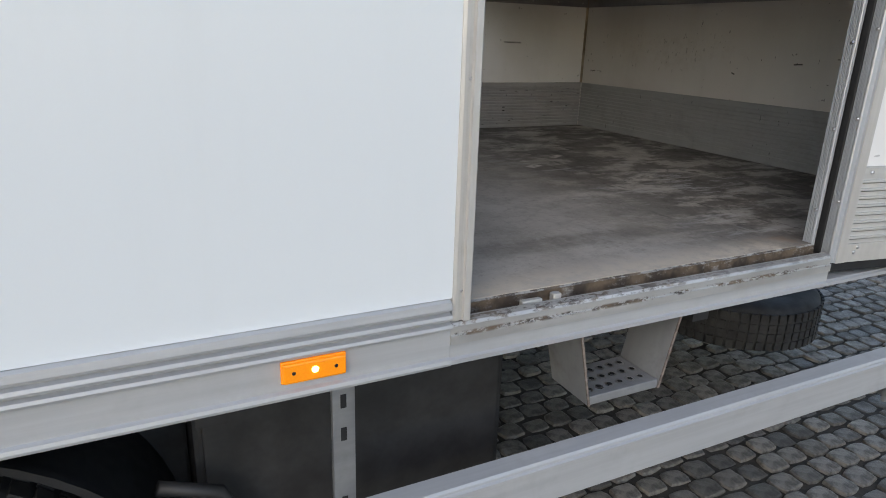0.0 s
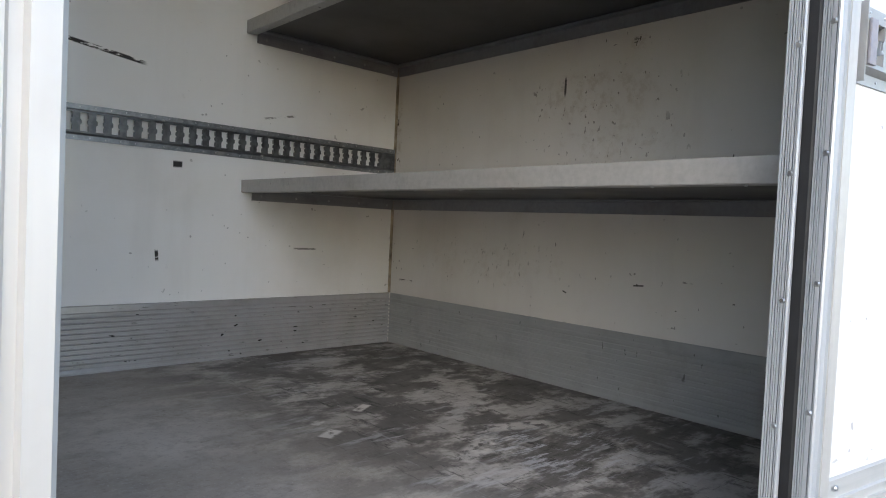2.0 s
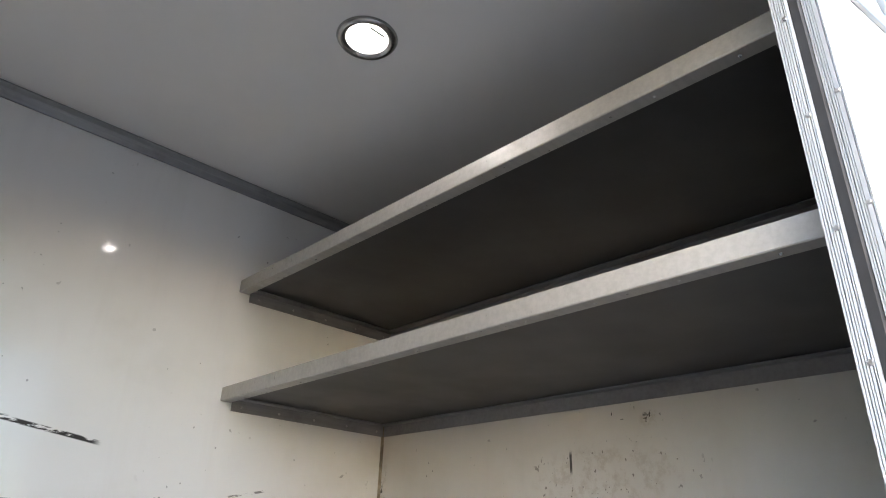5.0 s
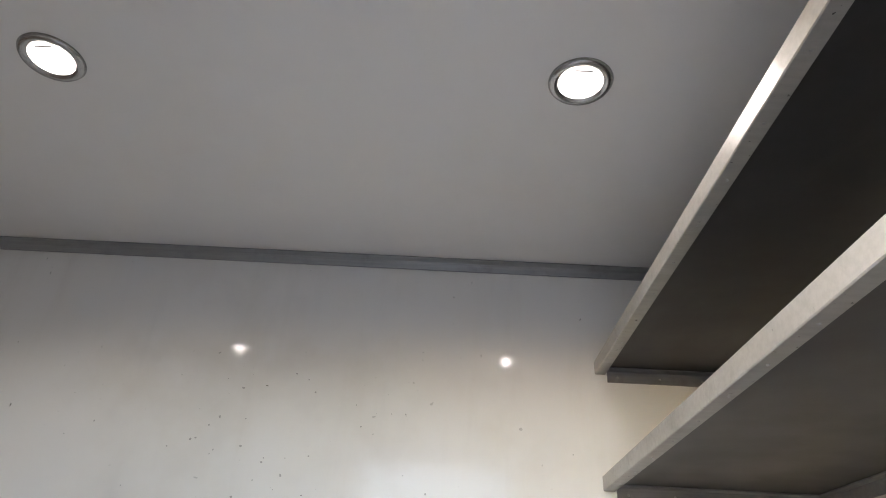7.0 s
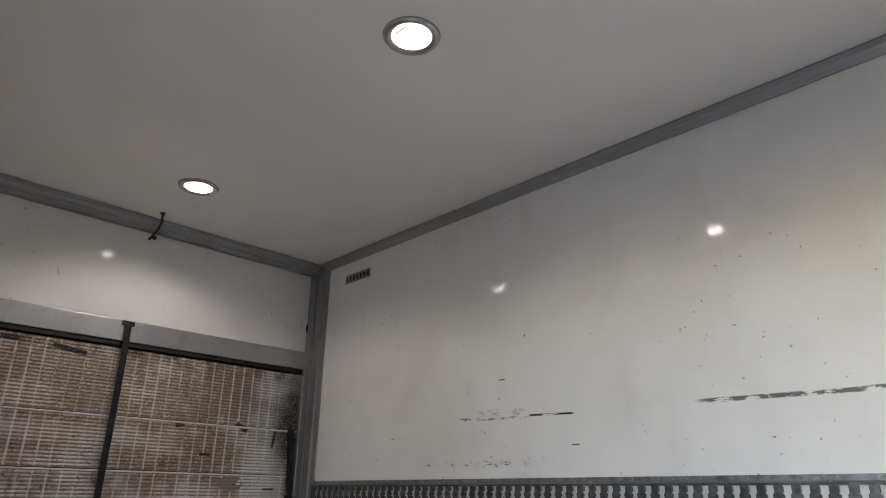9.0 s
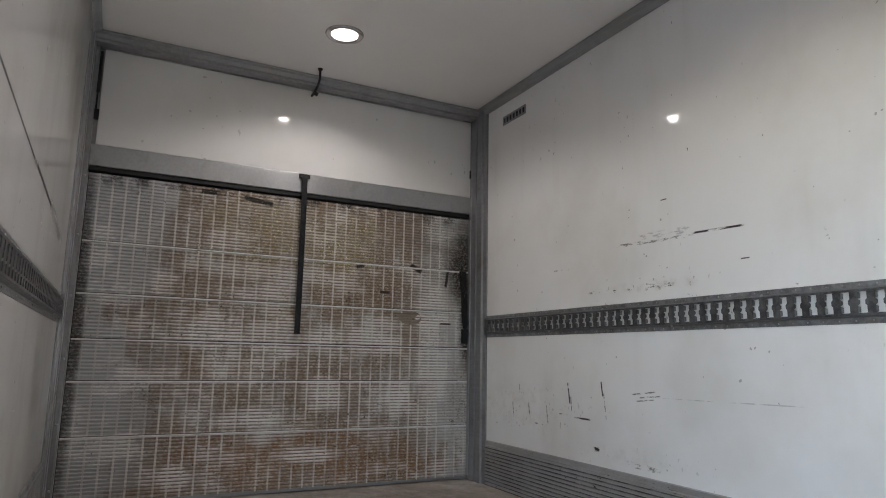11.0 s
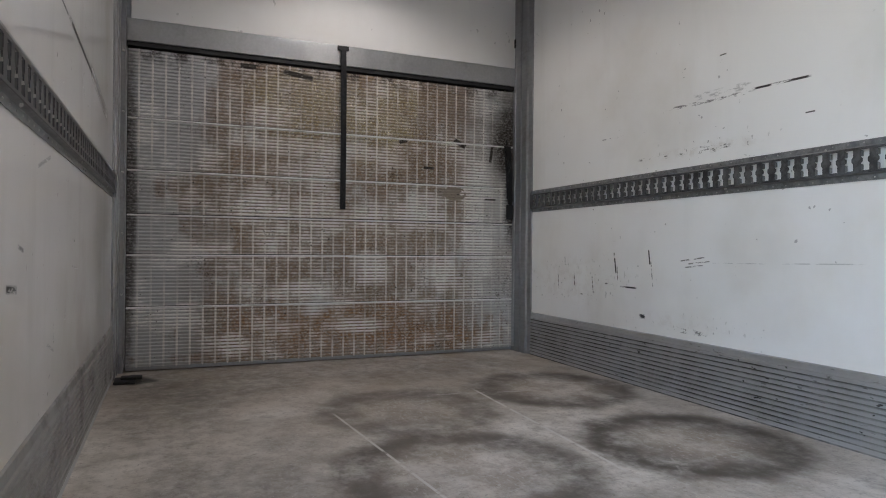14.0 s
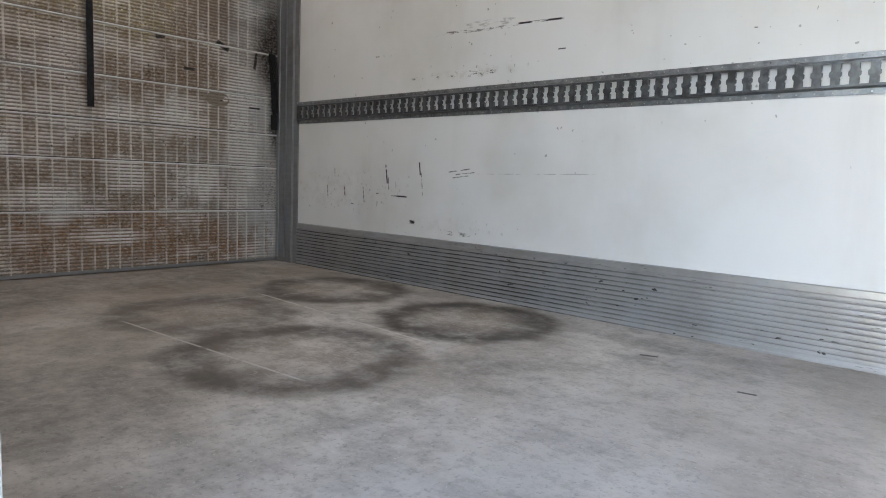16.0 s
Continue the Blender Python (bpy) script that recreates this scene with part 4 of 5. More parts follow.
for yy in (0.024, 2.438):
    strut = thing("gas_strut", "black gas strut beside the rear header", "strut", (XR + 0.02, yy, 2.08), "gas struts")
    part("cylinder", tube([(0, 0, 0.16), (0, 0, 0.4)], 0.011), M_black, strut, smooth=True)
    part("rod", tube([(0, 0, 0.03), (0, 0, 0.16)], 0.005), M_black, strut, smooth=True)
    part("bracket", boxes((-0.014, 0.006, -0.018, 0.018, 0.0, 0.06), bevel=0.004), M_black, strut)

ramp = thing("tail_ramp", "folded aluminium ramp, grimy and rust-stained planking", "ramp", (XR, 0, 0))
levels = [1.790, 1.402, 1.115, 0.870, 0.647, 0.356, 0.016]
for i, (zt, zb) in enumerate(zip(levels, levels[1:])):
    sec = [(0.0, zb + 0.004)]
    z = math.ceil((zb + 0.012) / RIB) * RIB
    while z < zt - 0.012:
        sec += [(0.000, z - RIB * 0.32), (0.0045, z - RIB * 0.2), (0.0045, z + RIB * 0.2), (0.000, z + RIB * 0.32)]
        z += RIB
    sec += [(0.0, zt - 0.012), (-0.02, zt - 0.012), (-0.02, zb + 0.004)]
    bm = prism(sec, 1, 0.026, 2.424)
    yb = BAR0
    while yb < 2.42:
        box(bm, -0.002, 0.0047, yb - 0.0035, yb + 0.0035, zb + 0.006, zt - 0.012)
        yb += BAR
    part("plank", bm, M_ramp, ramp)
    if i:
        part("joint_strip", boxes((-0.02, 0.007, 0.026, 2.424, zt - 0.010, zt - 0.001), bevel=0.002), M_joint_alu, ramp, "worn bright joint strip")
# darker metal here stands for the shaded gap under the ramp
part("bottom_edge", boxes((-0.02, 0.004, 0.026, 2.424, 0.006, 0.0255)), M_post, ramp, "grey bottom edge, darkened for the gap below the ramp")
for yy, s, deep in ((Y0, 1, 0.055), (W, -1, 0.034)):
    post = thing("rear_post", "grey grooved steel door post at the rear corner", "post", (0, yy, 0), "rear posts")
    sec = [(-0.20, 0.0), (-0.20, deep * s), (-0.050, deep * s), (-0.046, (deep - 0.004) * s), (-0.046, 0.0305 * s), (0.01, 0.030 * s), (0.012, 0.020 * s), (0.03, 0.020 * s), (0.032, 0.026 * s), (0.085, 0.026 * s), (0.09, 0.012 * s), (0.13, 0.010 * s), (0.13, 0.0)]
    part("profile", prism(sec, 2, 0.0, H - 0.004), M_post, post)
    part("edge_strip", boxes((-0.075, -0.047, *sorted(((deep + 0.0005) * s, (deep + 0.006) * s)), 0.03, 1.77)), M_alu, post)
    tagged(part("bolts", studs([(-0.0455, (deep - 0.011) * s, 0.1 + 0.33 * i) for i in range(6)], 0.008, 0.006, 0, 1), M_rivet, post), kind="stuff")

strap = thing("pull_strap", "black webbing pull strap hanging from the beam", "strap", (XR + 0.02, 1.218, 1.928))
part("anchor", boxes((0.0, 0.012, -0.035, 0.035, -0.022, 0.006), bevel=0.003), M_black, strap, "black steel anchor plate")
part("webbing", prism([(0.010, -0.02), (0.014, -0.02), (0.030, -0.2), (0.034, -0.6), (0.030, -1.0), (0.026, -1.0), (0.030, -0.6), (0.026, -0.2)], 1, -0.017, 0.017), M_strap, strap)

cable = thing("loose_cable", "short black cable hanging from the ceiling", "cable", (0.16, 1.225, H))
part("sheath", tube([(0, 0, 0), (0.0, 0, -0.02), (-0.01, 0.004, -0.06), (-0.035, 0.0, -0.10), (-0.075, -0.012, -0.135), (-0.1, -0.02, -0.15)], 0.0075, 10), M_black, cable, smooth=True)
part("plug", tube([(-0.075, -0.012, -0.135), (-0.072, 0.012, -0.145)], 0.012, 10), M_black, cable)
part("root_plate", boxes((-0.03, 0.03, -0.022, 0.022, -0.0025, -0.0002), bevel=0.0005), M_ceil, cable, "pale cover plate")
part("gland", lathe([(0.013, -0.012), (0.016, -0.004), (0.016, 0.0), (0.0, 0.0)], 16), M_black, cable)

vent = thing("wall_vent", "small grey vent grille in the white wall", "vent", (0.328, W, 2.360))
part("frame", boxes((0, 0.27, -0.005, -0.001, 0.0, 0.012), (0, 0.27, -0.005, -0.001, 0.05, 0.062), (0, 0.012, -0.005, -0.001, 0.0125, 0.0495), (0.258, 0.27, -0.005, -0.001, 0.0125, 0.0495)), M_bracket, vent)
part("backing", boxes((0.0125, 0.2575, -0.002, -0.0005, 0.0125, 0.0495)), M_rubber, vent, "dark backing")
for i in range(6):
    part("slat", boxes((0.03 + i * 0.038, 0.043 + i * 0.038, -0.0048, -0.0022, 0.013, 0.049)), M_bracket, vent)

# ---- side door frame, sill and leaf ----
frame_l = structure("door_frame_left", prism([(DX0 - 0.04, NEAR), (DX0 - 0.04, OUT - 0.003), (DX0 - 0.034, OUT - 0.006), (DX0 - 0.026, OUT - 0.006), (DX0 - 0.024, OUT - 0.003), (DX0 - 0.018, OUT - 0.003), (DX0 - 0.016, OUT - 0.010), (DX0 - 0.003, OUT - 0.011), (DX0, OUT - 0.008), (DX0, Y0 + 0.05), (DX0 - 0.03, Y0 + 0.05), (DX0 - 0.03, NEAR)], 2, -0.014, DZ + 0.04),
                    M_stile, "aluminium side door frame", "door frame")
tagged(part("screws", studs([(DX0 - 0.021, OUT - 0.0035, 0.05 + 0.42 * i) for i in range(6)], 0.004, 0.002, 1, -1), M_rivet, frame_l), kind="stuff")
JX = DX1
jamb = [(JX + 0.045, 0.096), (JX + 0.045, 0.081), (JX + 0.012, 0.081), (JX + 0.012, 0.066), (JX + 0.003, 0.066), (JX, 0.068)]
for groove_y, wide in ((0.0700, 0.0012), (0.0728, 0.0020), (0.0785, 0.0012), (0.0825, 0.0012), (0.0865, 0.0020), (0.0915, 0.0010)):
    jamb += [(JX, groove_y), (JX + 0.0075, groove_y), (JX + 0.0075, groove_y + wide), (JX, groove_y + wide)]
jamb = [(u, v + Y1) for u, v in jamb + [(JX, 0.096)]]
frame_r = structure("door_frame_right", prism(jamb, 2, -0.012, DZ + 0.04), M_jamb, "grooved aluminium hinge-side door frame with rivets", "door frame")
tagged(part("rivets", studs([(JX, Y1 + 0.0760, 0.1 + 0.23 * i) for i in range(10)], 0.006, 0.004, 0, -1), M_rivet, frame_r), kind="stuff")
structure("door_frame_top", boxes((DX0, DX1, OUT - 0.008, Y0 + 0.05, DZ, DZ + 0.04), bevel=0.003), M_alu_clean, "aluminium side door head frame", "door frame")
m = Mat("soiled_sill", (0.55, 0.55, 0.54), 0.45, 0.5)
p = m.xyz()
across = m.math("SUBTRACT", p[1], Y0)
grit = m.noise(34, 5, 0.78, m.mapped((0.5, 1, 1)))
gutter = m.math("MULTIPLY", m.math("MULTIPLY", m.ramp(across, 0.004, 0.010), m.ramp(across, 0.036, 0.0375, 1, 0)), m.ramp(grit, 0.28, 0.48, 0.45, 1))
under = m.math("MULTIPLY", m.math("MULTIPLY", m.ramp(p[2], -0.049, -0.042), m.ramp(p[2], -0.034, -0.040)), m.ramp(grit, 0.46, 0.56))
edge = m.math("MULTIPLY", m.ramp(across, 0.034, 0.036), m.ramp(grit, 0.42, 0.54, 0.1, 0.9))
crown = m.math("MULTIPLY", m.math("MULTIPLY", m.ramp(p[2], -0.027, -0.020), m.ramp(across, 0.002, -0.002)), m.math("MULTIPLY", m.ramp(grit, 0.47, 0.58), m.ramp(p[0], 3.5, 4.0, 0.85, 0.35)))
soil = m.math("MAXIMUM", m.math("MAXIMUM", gutter, under), m.math("MAXIMUM", edge, crown))
m.color(m.mix(soil, m.mix(m.ramp(m.noise(5, 4), 0.4, 0.7, 0, 0.5), (0.56, 0.555, 0.54), (0.38, 0.37, 0.35)), m.mix(m.ramp(m.noise(16, 3), 0.35, 0.65), (0.20, 0.150, 0.105), (0.070, 0.055, 0.044))))
m.rough(m.math("ADD", 0.42, m.math("MULTIPLY", soil, 0.5)))
m.bump(m.noise(60, 4, 0.7), 0.3, 0.003)
M_sill = m.m
sill = structure("door_sill", prism([(OUT - 0.014, -0.063), (OUT - 0.014, -0.043), (OUT - 0.010, -0.041), (OUT - 0.010, -0.024), (OUT - 0.006, -0.017), (Y0 + 0.004, -0.014), (Y0 + 0.008, -0.026), (Y0 + 0.034, -0.026), (Y0 + 0.036, -0.004), (Y0 + 0.0445, -0.001), (Y0 + 0.0445, -0.063)], 0, DX0 - 0.046, DX1 + 0.002),
                 M_sill, "dirty grey aluminium door sill with caked mud", "door sill")
rng = random.Random(5)
mud = bmesh.new()
for i in range(40):
    x = rng.uniform(DX0 + 0.01, DX1 - 0.01)
    r = rng.uniform(0.0015, 0.005)
    y = rng.uniform(0.012, 0.034)
    z = -0.025 if 0.008 < y < 0.035 else (-0.001 if y > 0.035 else -0.011)
    made = bmesh.ops.create_icosphere(mud, subdivisions=1, radius=r)["verts"]
    for v in made:
        v.co = Vector((v.co.x * rng.uniform(1.2, 2.2) + x, v.co.y * 0.7 + y + Y0, v.co.z * 0.35 + z))
tagged(part("mud", mud, M_dirt, sill, "crumbs of caked brown mud"), kind="stuff")
part("keeper", boxes((3.290, 3.343, Y0 + 0.009, Y0 + 0.024, -0.026, -0.010), bevel=0.003), M_leaf_kick, sill, "pale lock keeper block")
part("keeper", boxes((3.374, 3.396, Y0 + 0.010, Y0 + 0.028, -0.026, -0.005), bevel=0.003), M_leaf_kick, sill, "pale lock keeper block")

LEAF = Matrix.Translation((DX1 + 0.020, -0.030, -0.045)) @ pose(0, 0, 0, 0, 0, -9)
leaf = thing("side_door", "open white side door with ribbed aluminium kick plate", "door", LEAF)
DW, DH = 1.2, DZ + 0.03
part("panel", boxes((0.0455, DW - 0.045, -0.014, 0.010, KICK + 0.001, DH - 0.05)), M_door, leaf, "glossy white inner lining")
prof = [(0.045, -0.020), (0.045, 0.012), (-0.007, 0.012)]
for s, wide in ((0.0090, 0.0012), (0.0055, 0.0020), (0.0005, 0.0012), (-0.0035, 0.0012), (-0.0120, 0.0020), (-0.0155, 0.0008)):
    prof += [(-0.007, s), (0.003, s), (0.003, s - wide), (-0.007, s - wide)]
prof += [(-0.007, -0.017), (-0.004, -0.020), (0.012, -0.020), (0.0125, -0.024), (0.044, -0.024)]
part("hinge_stile", prism(prof, 2, 0.0, DH), M_jamb, leaf, "grooved aluminium edge profile")
part("stile_face", boxes((0.014, 0.0445, -0.0265, -0.0241, 0.0, DH)), M_stile, leaf, "beige aluminium stile face")
part("lock_stile", boxes((DW - 0.044, DW, -0.024, 0.012, 0.0, DH), bevel=0.003), M_alu_clean, leaf)
part("top_rail", boxes((0.0455, DW - 0.045, -0.024, 0.012, DH - 0.049, DH), bevel=0.002), M_alu_clean, leaf)
part("bottom_rail", boxes((0.0455, DW - 0.045, -0.024, 0.012, 0.0, 0.055), bevel=0.002), M_stile, leaf)
kick = [(0.0, KICK), (-0.008, KICK - 0.002), (-0.008, KICK - 0.034)]
for i in range(8):
    zt = KICK - 0.036 - i * 0.0235
    kick += [(-0.008, zt), (-0.014, zt - 0.001), (-0.014, zt - 0.007), (-0.001, zt - 0.0075), (-0.001, zt - 0.0105), (-0.008, zt - 0.011)]
kick += [(-0.008, 0.056), (0.0, 0.056)]
part("kick_plate", prism([(u - 0.012, v) for u, v in kick], 0, 0.0455, DW - 0.045), M_leaf_kick, leaf, "ribbed aluminium kick plate")
part("core", boxes((0.0455, DW - 0.045, -0.0115, 0.010, 0.056, KICK)), M_outer, leaf)
part("gasket", prism([(-0.010, 0.046), (-0.008, 0.018), (-0.004, 0.012), (0.012, 0.012), (0.016, 0.018), (0.020, 0.046)], 2, 0.0, DH), M_rubber, leaf, "black rubber gasket")
part("bottom_gasket", boxes((0.0, DW, -0.016, 0.010, -0.03, -0.0005), bevel=0.003), M_rubber, leaf, "black rubber bottom gasket")
tagged(part("rivets", studs([(-0.007, -0.0085, 0.18 + 0.23 * i) for i in range(9)], 0.006, 0.004, 0, -1), M_rivet, leaf), kind="stuff")
tagged(part("screws", studs([(0.075, -0.025, 0.03), (0.085, -0.025, 0.045), (0.075, -0.025, KICK - 0.015)], 0.006, 0.003, 1, -1), M_rivet, leaf), kind="stuff")
door_rail = lashing_rail(LEAF @ Matrix.Translation((0.060, -0.0145, RAIL0 + 0.062)), 1.0, "pale galvanised lashing rail riveted to the open door", M_rail_bright)
part("end_block", boxes((0.004, 0.030, -0.0235, -0.0185, 0.030, RAIL1 - RAIL0 - 0.030), bevel=0.002), M_block, door_rail, "mauve-grey plastic end block")

# ---- outside: skirt, marker lamp, guard rail, step, chassis ----
sk = [(OUT - 0.002, 0.046), (OUT - 0.014, 0.044), (OUT - 0.016, 0.030), (OUT - 0.014, 0.026), (OUT - 0.004, 0.024), (OUT - 0.004, 0.019), (OUT - 0.017, 0.017), (OUT - 0.019, 0.010), (OUT - 0.017, 0.006), (OUT - 0.005, 0.004), (OUT - 0.005, -0.002),
      (OUT - 0.018, -0.004), (OUT - 0.020, -0.010), (OUT - 0.018, -0.015), (OUT - 0.010, -0.017), (OUT - 0.010, -0.080), (OUT - 0.019, -0.083), (OUT - 0.021, -0.090), (OUT - 0.019, -0.096), (OUT - 0.008, -0.098), (OUT + 0.03, -0.098), (OUT + 0.03, 0.046)]
structure("skirt_rear", prism([(u, v - 0.011) for u, v in sk], 0, -0.9, DX0 - 0.0465), M_skirt, "grey aluminium side raves with grooved trim", "skirt")
sk2 = [(OUT - 0.010, -0.0525), (OUT - 0.010, -0.082), (OUT - 0.018, -0.085), (OUT - 0.018, -0.095), (OUT - 0.008, -0.098), (OUT + 0.03, -0.098), (OUT + 0.03, -0.0525)]
structure("skirt_door", prism([(u, v - 0.011) for u, v in sk2], 0, DX0 - 0.046, DX1 + 0.002), M_skirt, "bright aluminium lower edge below the door", "skirt")
structure("skirt_front", prism([(u, min(v, -0.0795) - 0.011) for u, v in sk2], 0, DX1 + 0.0025, L + 0.06), M_skirt, "bright aluminium lower edge below the open door", "skirt")

marker = thing("marker_lamp", "amber side marker lamp, lit, on the grey skirt", "lamp", (2.747, OUT - 0.010, -0.075))
part("base", boxes((0.0, 0.124, -0.006, 0.0, 0.0, 0.044), bevel=0.002), M_amber, marker)
part("lens", boxes((0.002, 0.122, -0.014, -0.0062, 0.002, 0.042), bevel=0.004), M_amber, marker, "amber plastic lens")
part("bulb", lathe([(0.0, 0.004), (0.005, 0.003), (0.007, 0.0), (0.0, 0.0)], 14), M_bulb, marker, "glowing bulb").matrix_local = pose(0.062, -0.0142, 0.024, 90, 0, 0)
for xx in (0.022, 0.102):
    part("screw", studs([(xx, -0.0142, 0.023)], 0.004, 0.002, 1, -1), M_black, marker)

guard = thing("side_guard", "aluminium side underrun guard rail below the body", "guard rail", (0, 0, 0))
guard_rail = [(OUT - 0.02, -0.560), (OUT - 0.026, -0.555), (OUT - 0.026, -0.461), (OUT - 0.032, -0.458), (OUT - 0.032, -0.450), (OUT - 0.026, -0.447), (OUT - 0.026, -0.440), (OUT - 0.022, -0.434), (OUT + 0.02, -0.428), (OUT + 0.02, -0.560)]
part("rail", prism([(u, v + 0.020) for u, v in guard_rail], 0, 2.835, 6.2), M_skirt, guard, "bare aluminium rail")
for xx in (2.846, 4.815, 6.1):
    part("post", boxes((xx, xx + 0.046, OUT - 0.002, OUT + 0.012, -0.62, -0.1095), (xx + 0.04, xx + 0.046, OUT + 0.0125, OUT + 0.05, -0.62, -0.1095), bevel=0.001), M_alu, guard, "stained steel upright")

# black blocks on the upright give the darkness of its slots
for zz in (-0.16, -0.235, -0.40):
    part("slot", boxes((2.862, 2.874, OUT - 0.0035, OUT - 0.0021, zz, zz + 0.03)), M_rubber, guard, "black block standing in for a dark slot in the upright")

step = thing("access_step", "galvanised hanging step below the side door", "step", (3.494, -0.045, -0.314))
for foot, head in ((0.0, -0.047), (0.226, 0.272)):
    part("side_plate", prism([(foot, 0.0), (foot + 0.004, 0.0), (head + 0.004, 0.208), (head, 0.208)], 1, 0.0, 0.15), M_step, step)
    part("plate_edge", prism([(foot - 0.001, 0.0), (foot + 0.005, 0.0), (head + 0.005, 0.208), (head - 0.001, 0.208)], 1, -0.004, -0.0002), M_rust_edge, step, "rust-tinged bare steel edge")
part("tread", boxes((0.0045, 0.2255, 0.012, 0.145, 0.012, 0.022), bevel=0.002), M_step, step, "perforated tread")
part("tread_nose", boxes((0.0045, 0.2255, 0.0, 0.0115, 0.0, 0.024), bevel=0.003), M_step, step, "folded front edge")
rims, hole_discs = [], []
for j, row_y in enumerate((0.034, 0.074, 0.114)):
    for i in range(6):
        hole = (0.026 + 0.034 * i + (0.008 if j % 2 else 0), row_y, 0.0221)
        rims.append(hole)
        hole_discs.append((hole[0], hole[1], 0.0236))
tagged(part("rims", studs(rims, 0.0125, 0.0015, 2, 1), M_rivet, step, "raised bright rims"), kind="stuff")
# no openings cut: raised black discs stand for the dark inside them
tagged(part("hole_discs", studs(hole_discs, 0.0072, 0.0006, 2, 1), M_rubber, step, "black discs standing in for dark drain holes"), kind="stuff")

chassis = thing("chassis", "black chassis rails and cross members under the body", "chassis", (0, 0, 0))
for yy in (0.72, 1.62):
    part("rail", boxes((-0.9, 6.6, yy, yy + 0.08, -0.48, -0.20), bevel=0.004), M_frame, chassis)
for xx in (0.6, 1.7, 2.6, 3.9, 5.0):
    part("cross_member", boxes((xx, xx + 0.06, 0.03, W, -0.19, -0.099)), M_frame, chassis)
# unseen sheet on the far side, added only to block light under the body
part("light_baffle", boxes((-0.9, 6.6, W - 0.06, W - 0.03, -0.95, -0.1995)), M_frame, chassis)
part("underside", boxes((-0.9, L + 0.05, 0.01, W, -0.0985, -0.064)), M_frame, chassis)


def wheel(at, label, size=0.9):
    w = thing("wheel", label, "wheel", at, "wheels")
    tyre = lathe([(0.285, -0.13), (0.36, -0.145), (0.44, -0.142), (0.487, -0.115), (0.5, -0.06), (0.5, 0.06), (0.487, 0.115), (0.44, 0.142), (0.36, 0.145), (0.285, 0.13)], 64)
    at_scale = Matrix.Scale(size, 4)
    tyre.transform(at_scale)
    part("tyre", tyre, M_tyre, w, smooth=True)
    rim = lathe([(0.0, 0.02), (0.10, 0.03), (0.11, 0.09), (0.13, 0.09), (0.17, 0.04), (0.25, 0.06), (0.27, 0.12), (0.286, 0.125), (0.286, -0.12), (0.0, -0.12)], 48)
    rim.transform(at_scale)
    part("rim", rim, M_alu, w, smooth=True)
    blocks = bmesh.new()
    for k in range(60):
        a = 2 * math.pi * k / 60
        mtx = Matrix.Rotation(a, 4, "Z")
        before = set(blocks.verts)
        for z0, z1 in ((-0.11, -0.06), (-0.05, -0.005), (0.005, 0.05), (0.06, 0.11)):
            box(blocks, 0.494, 0.508, -0.018, 0.018, z0, z1)
        for v in set(blocks.verts) - before:
            v.co = mtx @ v.co
    blocks.transform(at_scale)
    part("tread", blocks, M_tyre, w)
    return w


rear_wheel = wheel(pose(2.02, 0.20, GROUND + 0.457, 90, 0, 0), "large black rear wheel under the body")
spare = copy_thing(rear_wheel, pose(5.55, 1.2, -0.83, 0, 0, 0))
tagged(spare, "black spare tyre slung flat under the body", "wheel")

guard_arc = [(0.560 * math.cos(radians(a)), 0.560 * math.sin(radians(a))) for a in range(5, 176, 6)] + [(0.545 * math.cos(radians(a)), 0.545 * math.sin(radians(a))) for a in range(175, 4, -6)]
mud_guard = thing("mudguard", "black plastic mudguard over the rear wheel", "mudguard", (2.02, 0.0, GROUND + 0.45))
part("shell", prism(guard_arc, 1, 0.03, 0.38), M_rubber, mud_guard, smooth=False)
part("lip", prism([(1.02 * u, 1.02 * v) for u, v in guard_arc], 1, 0.010, 0.03), M_rubber, mud_guard)
part("stay", tube([(0.50, 0.10, 0.32), (0.62, 0.12, 0.26), (0.70, 0.10, 0.10), (0.74, 0.1, -0.1)], 0.016), M_frame, mud_guard, "black steel stay tube", True)
# made-up black blocks fill the shaded space behind guard post and step
filler = thing("tool_box", "black box standing in for the shaded space below the floor", "box", (2.60, 0.20, -0.90))
part("body", boxes((0.0, 0.80, 0.0, 0.5, 0.0, 0.74), bevel=0.012), M_frame, filler)
part("rear_filler", boxes((-0.45, -0.001, 0.16, 0.5, 0.1, 0.74), bevel=0.01), M_frame, filler)
part("front_sheet", boxes((0.02, 0.78, -0.012, -0.0005, 0.03, 0.70), bevel=0.005), M_frame, filler)
# out of view, added to darken the ground under the body
far_blocker = thing("far_side_panel", "unseen black panel added to keep light out below the body", "panel", (0, W, 0))
part("panel", boxes((-0.9, 6.2, -0.02, 0.0, -0.95, -0.099), bevel=0.004), M_frame, far_blocker)
latch = thing("ramp_latch", "black latch arm with cable beside the ramp", "latch", (XR + 0.008, 2.37, 0.98))
part("arm", prism([(-0.02, 0.42), (0.025, 0.42), (0.045, 0.05), (0.03, 0.0), (0.012, 0.04)], 0, 0.0, 0.014), M_black, latch)
part("cable", tube([(0.02, 0.0, 0.06), (0.03, -0.01, 0.15), (0.03, 0.01, 0.27), (0.02, -0.02, 0.38), (0.02, -0.01, 0.46)], 0.006), M_black, latch, smooth=True)
part("plate", boxes((0.0, 0.012, 0.0, 0.05, -0.08, 0.02), bevel=0.003), M_black, latch)
buffer = thing("rubber_mat", "crumpled black rubber offcut at the post foot", "mat", (0.02, Y0 + 0.03, 0.0))
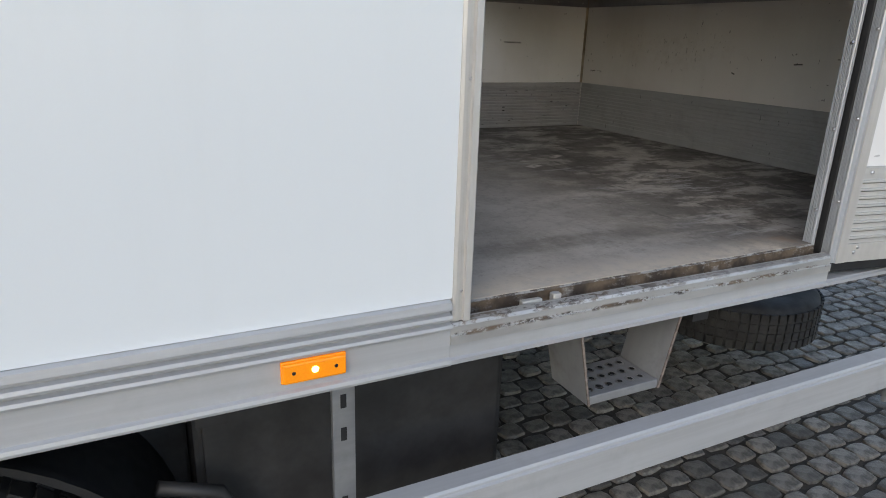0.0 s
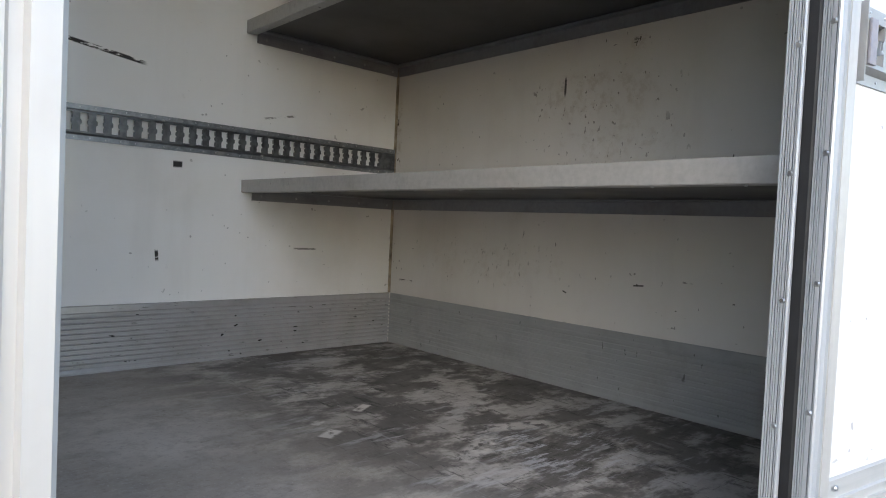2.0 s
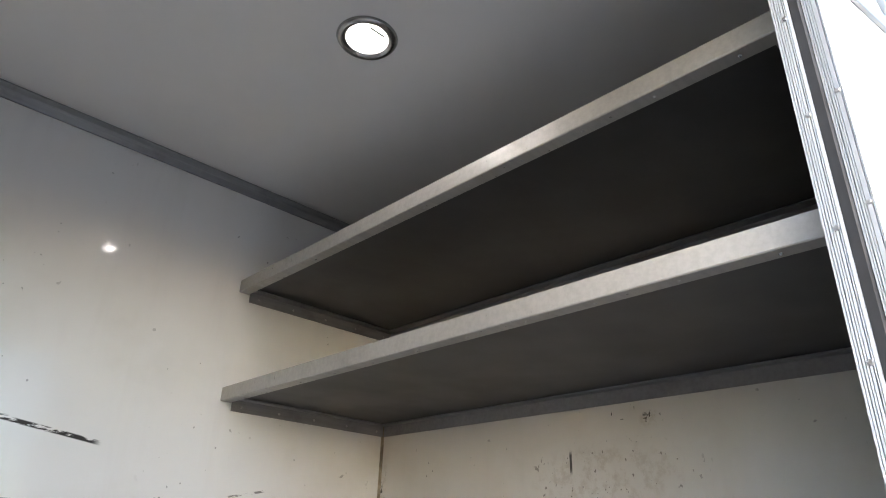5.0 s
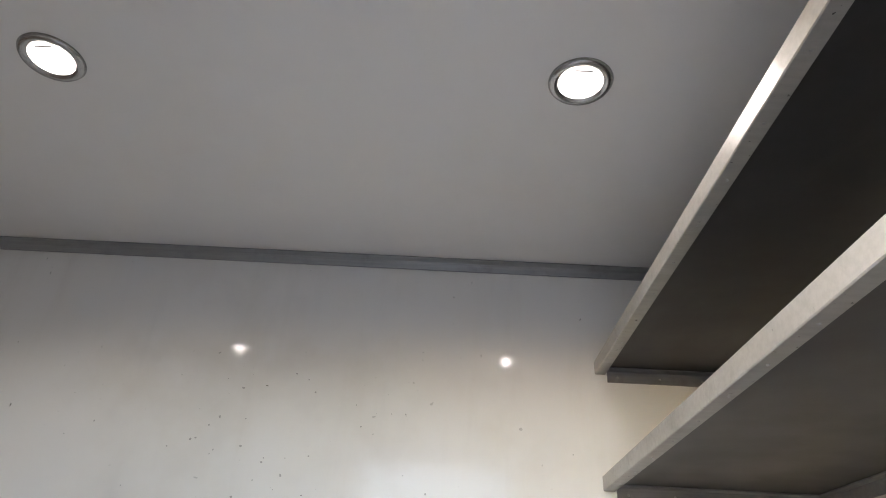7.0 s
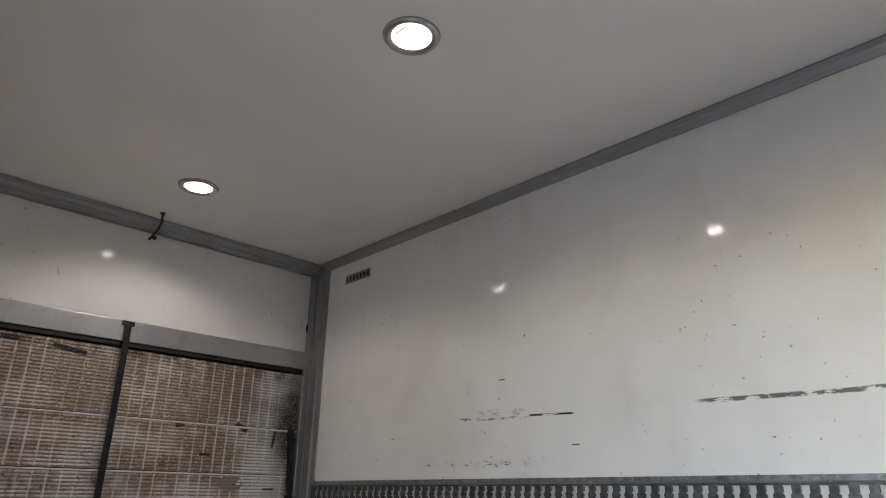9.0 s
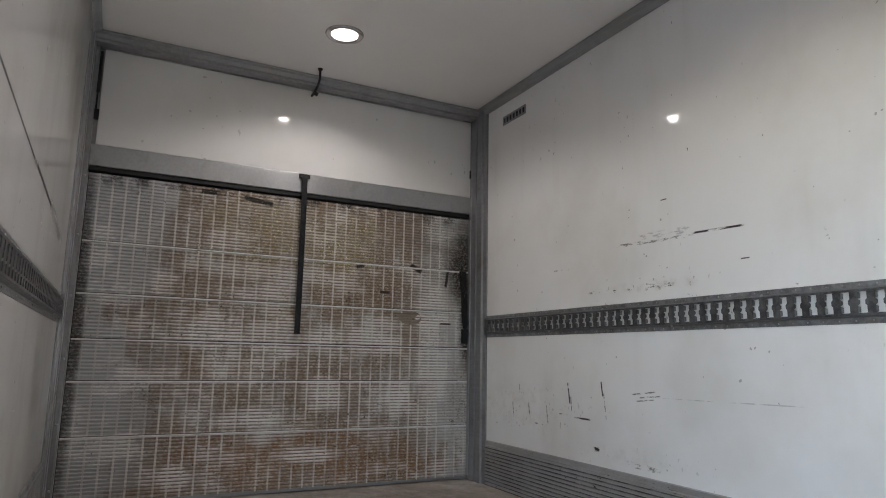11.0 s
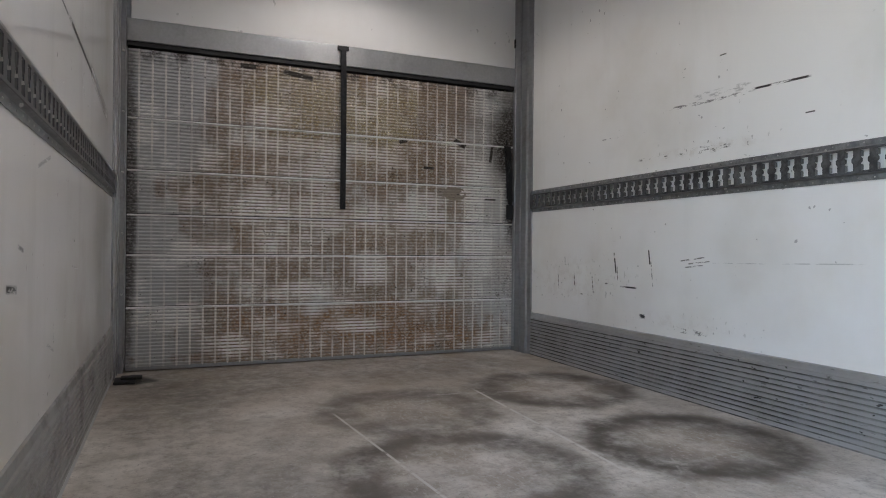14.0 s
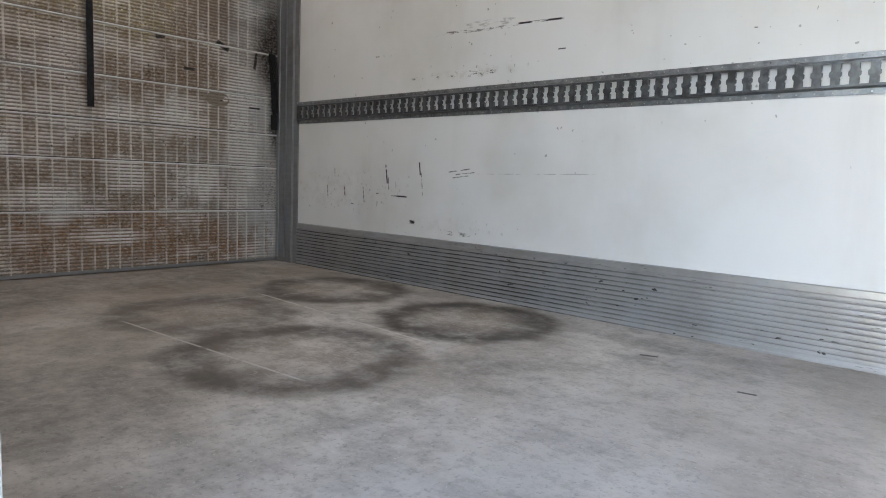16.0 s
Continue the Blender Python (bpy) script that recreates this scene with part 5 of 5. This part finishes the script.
bm = boxes((0.12, 0.26, 0.0, 0.10, 0.0, 0.014), (0.16, 0.21, 0.03, 0.13, 0.0145, 0.03), bevel=0.006)
part("sheet", bm, M_rubber, buffer)


# ---- paving: granite setts in slightly wavy rows ----
def sett_mesh(seed):
    rng = random.Random(seed)
    bm = bmesh.new()
    sx, sy = rng.uniform(0.054, 0.063), rng.uniform(0.044, 0.052)
    rings = []
    n = 12
    wob = [rng.uniform(0.94, 1.05) for _ in range(n)]
    for r, z in ((1.0, -0.06), (1.0, -0.009), (0.96, -0.002), (0.82, 0.0)):
        ring = []
        for k in range(n):
            a = 2 * math.pi * (k + 0.5) / n
            c, s = math.cos(a), math.sin(a)
            q = 1 / (abs(c) ** 5 + abs(s) ** 5) ** 0.2
            ring.append(bm.verts.new((sx * r * wob[k] * c * q, sy * r * wob[k] * s * q, z + rng.uniform(-0.001, 0.002))))
        rings.append(ring)
    for a, b in zip(rings, rings[1:]):
        for k in range(n):
            bm.faces.new((a[k], a[(k + 1) % n], b[(k + 1) % n], b[k]))
    bm.faces.new(rings[-1])
    bmesh.ops.recalc_face_normals(bm, faces=bm.faces)
    me = bpy.data.meshes.new("sett")
    bm.to_mesh(me)
    bm.free()
    me.materials.append(M_cobble)
    return me


pavement = tagged(new("pavement"), "dark grey granite sett paving, uneven and dirty", "paving", kind="structure")
variants = [sett_mesh(i) for i in range(9)]
rng = random.Random(11)
rest_v, rest_f = [], []
shapes = [([tuple(v.co) for v in me.vertices], [tuple(f.vertices) for f in me.polygons]) for me in variants]
count = 0
for iy in range(-32, 62):
    for ix in range(-6, 92):
        x = 1.2 + ix * 0.128 + (0.064 if iy % 2 else 0) + rng.uniform(-0.006, 0.006)
        y = iy * 0.108 + 0.02 * math.sin(x * 1.1) + rng.uniform(-0.005, 0.005)
        turn, lift = rng.uniform(-5, 5), GROUND + rng.uniform(-0.008, 0.006)
        k = rng.randrange(9)
        near = 3.9 < x < 5.6 and -0.55 < y < 1.25
        if near and count < 290:
            ob = new("sett", variants[k])
            ob.matrix_world = pose(x, y, lift, rng.uniform(-3, 3), rng.uniform(-3, 3), turn)
            ob.parent = pavement
            count += 1
        else:
            mtx = pose(x, y, lift, rng.uniform(-3, 3), rng.uniform(-3, 3), turn)
            vs, fs = shapes[k]
            off = len(rest_v)
            rest_v += [tuple(mtx @ Vector(v)) for v in vs]
            rest_f += [tuple(i + off for i in f) for f in fs]
me = bpy.data.meshes.new("setts_beyond")
me.from_pydata(rest_v, [], rest_f)
me.materials.append(M_cobble)
beyond = new("setts_beyond", me)
beyond.parent = pavement
tagged(beyond, kind="stuff")
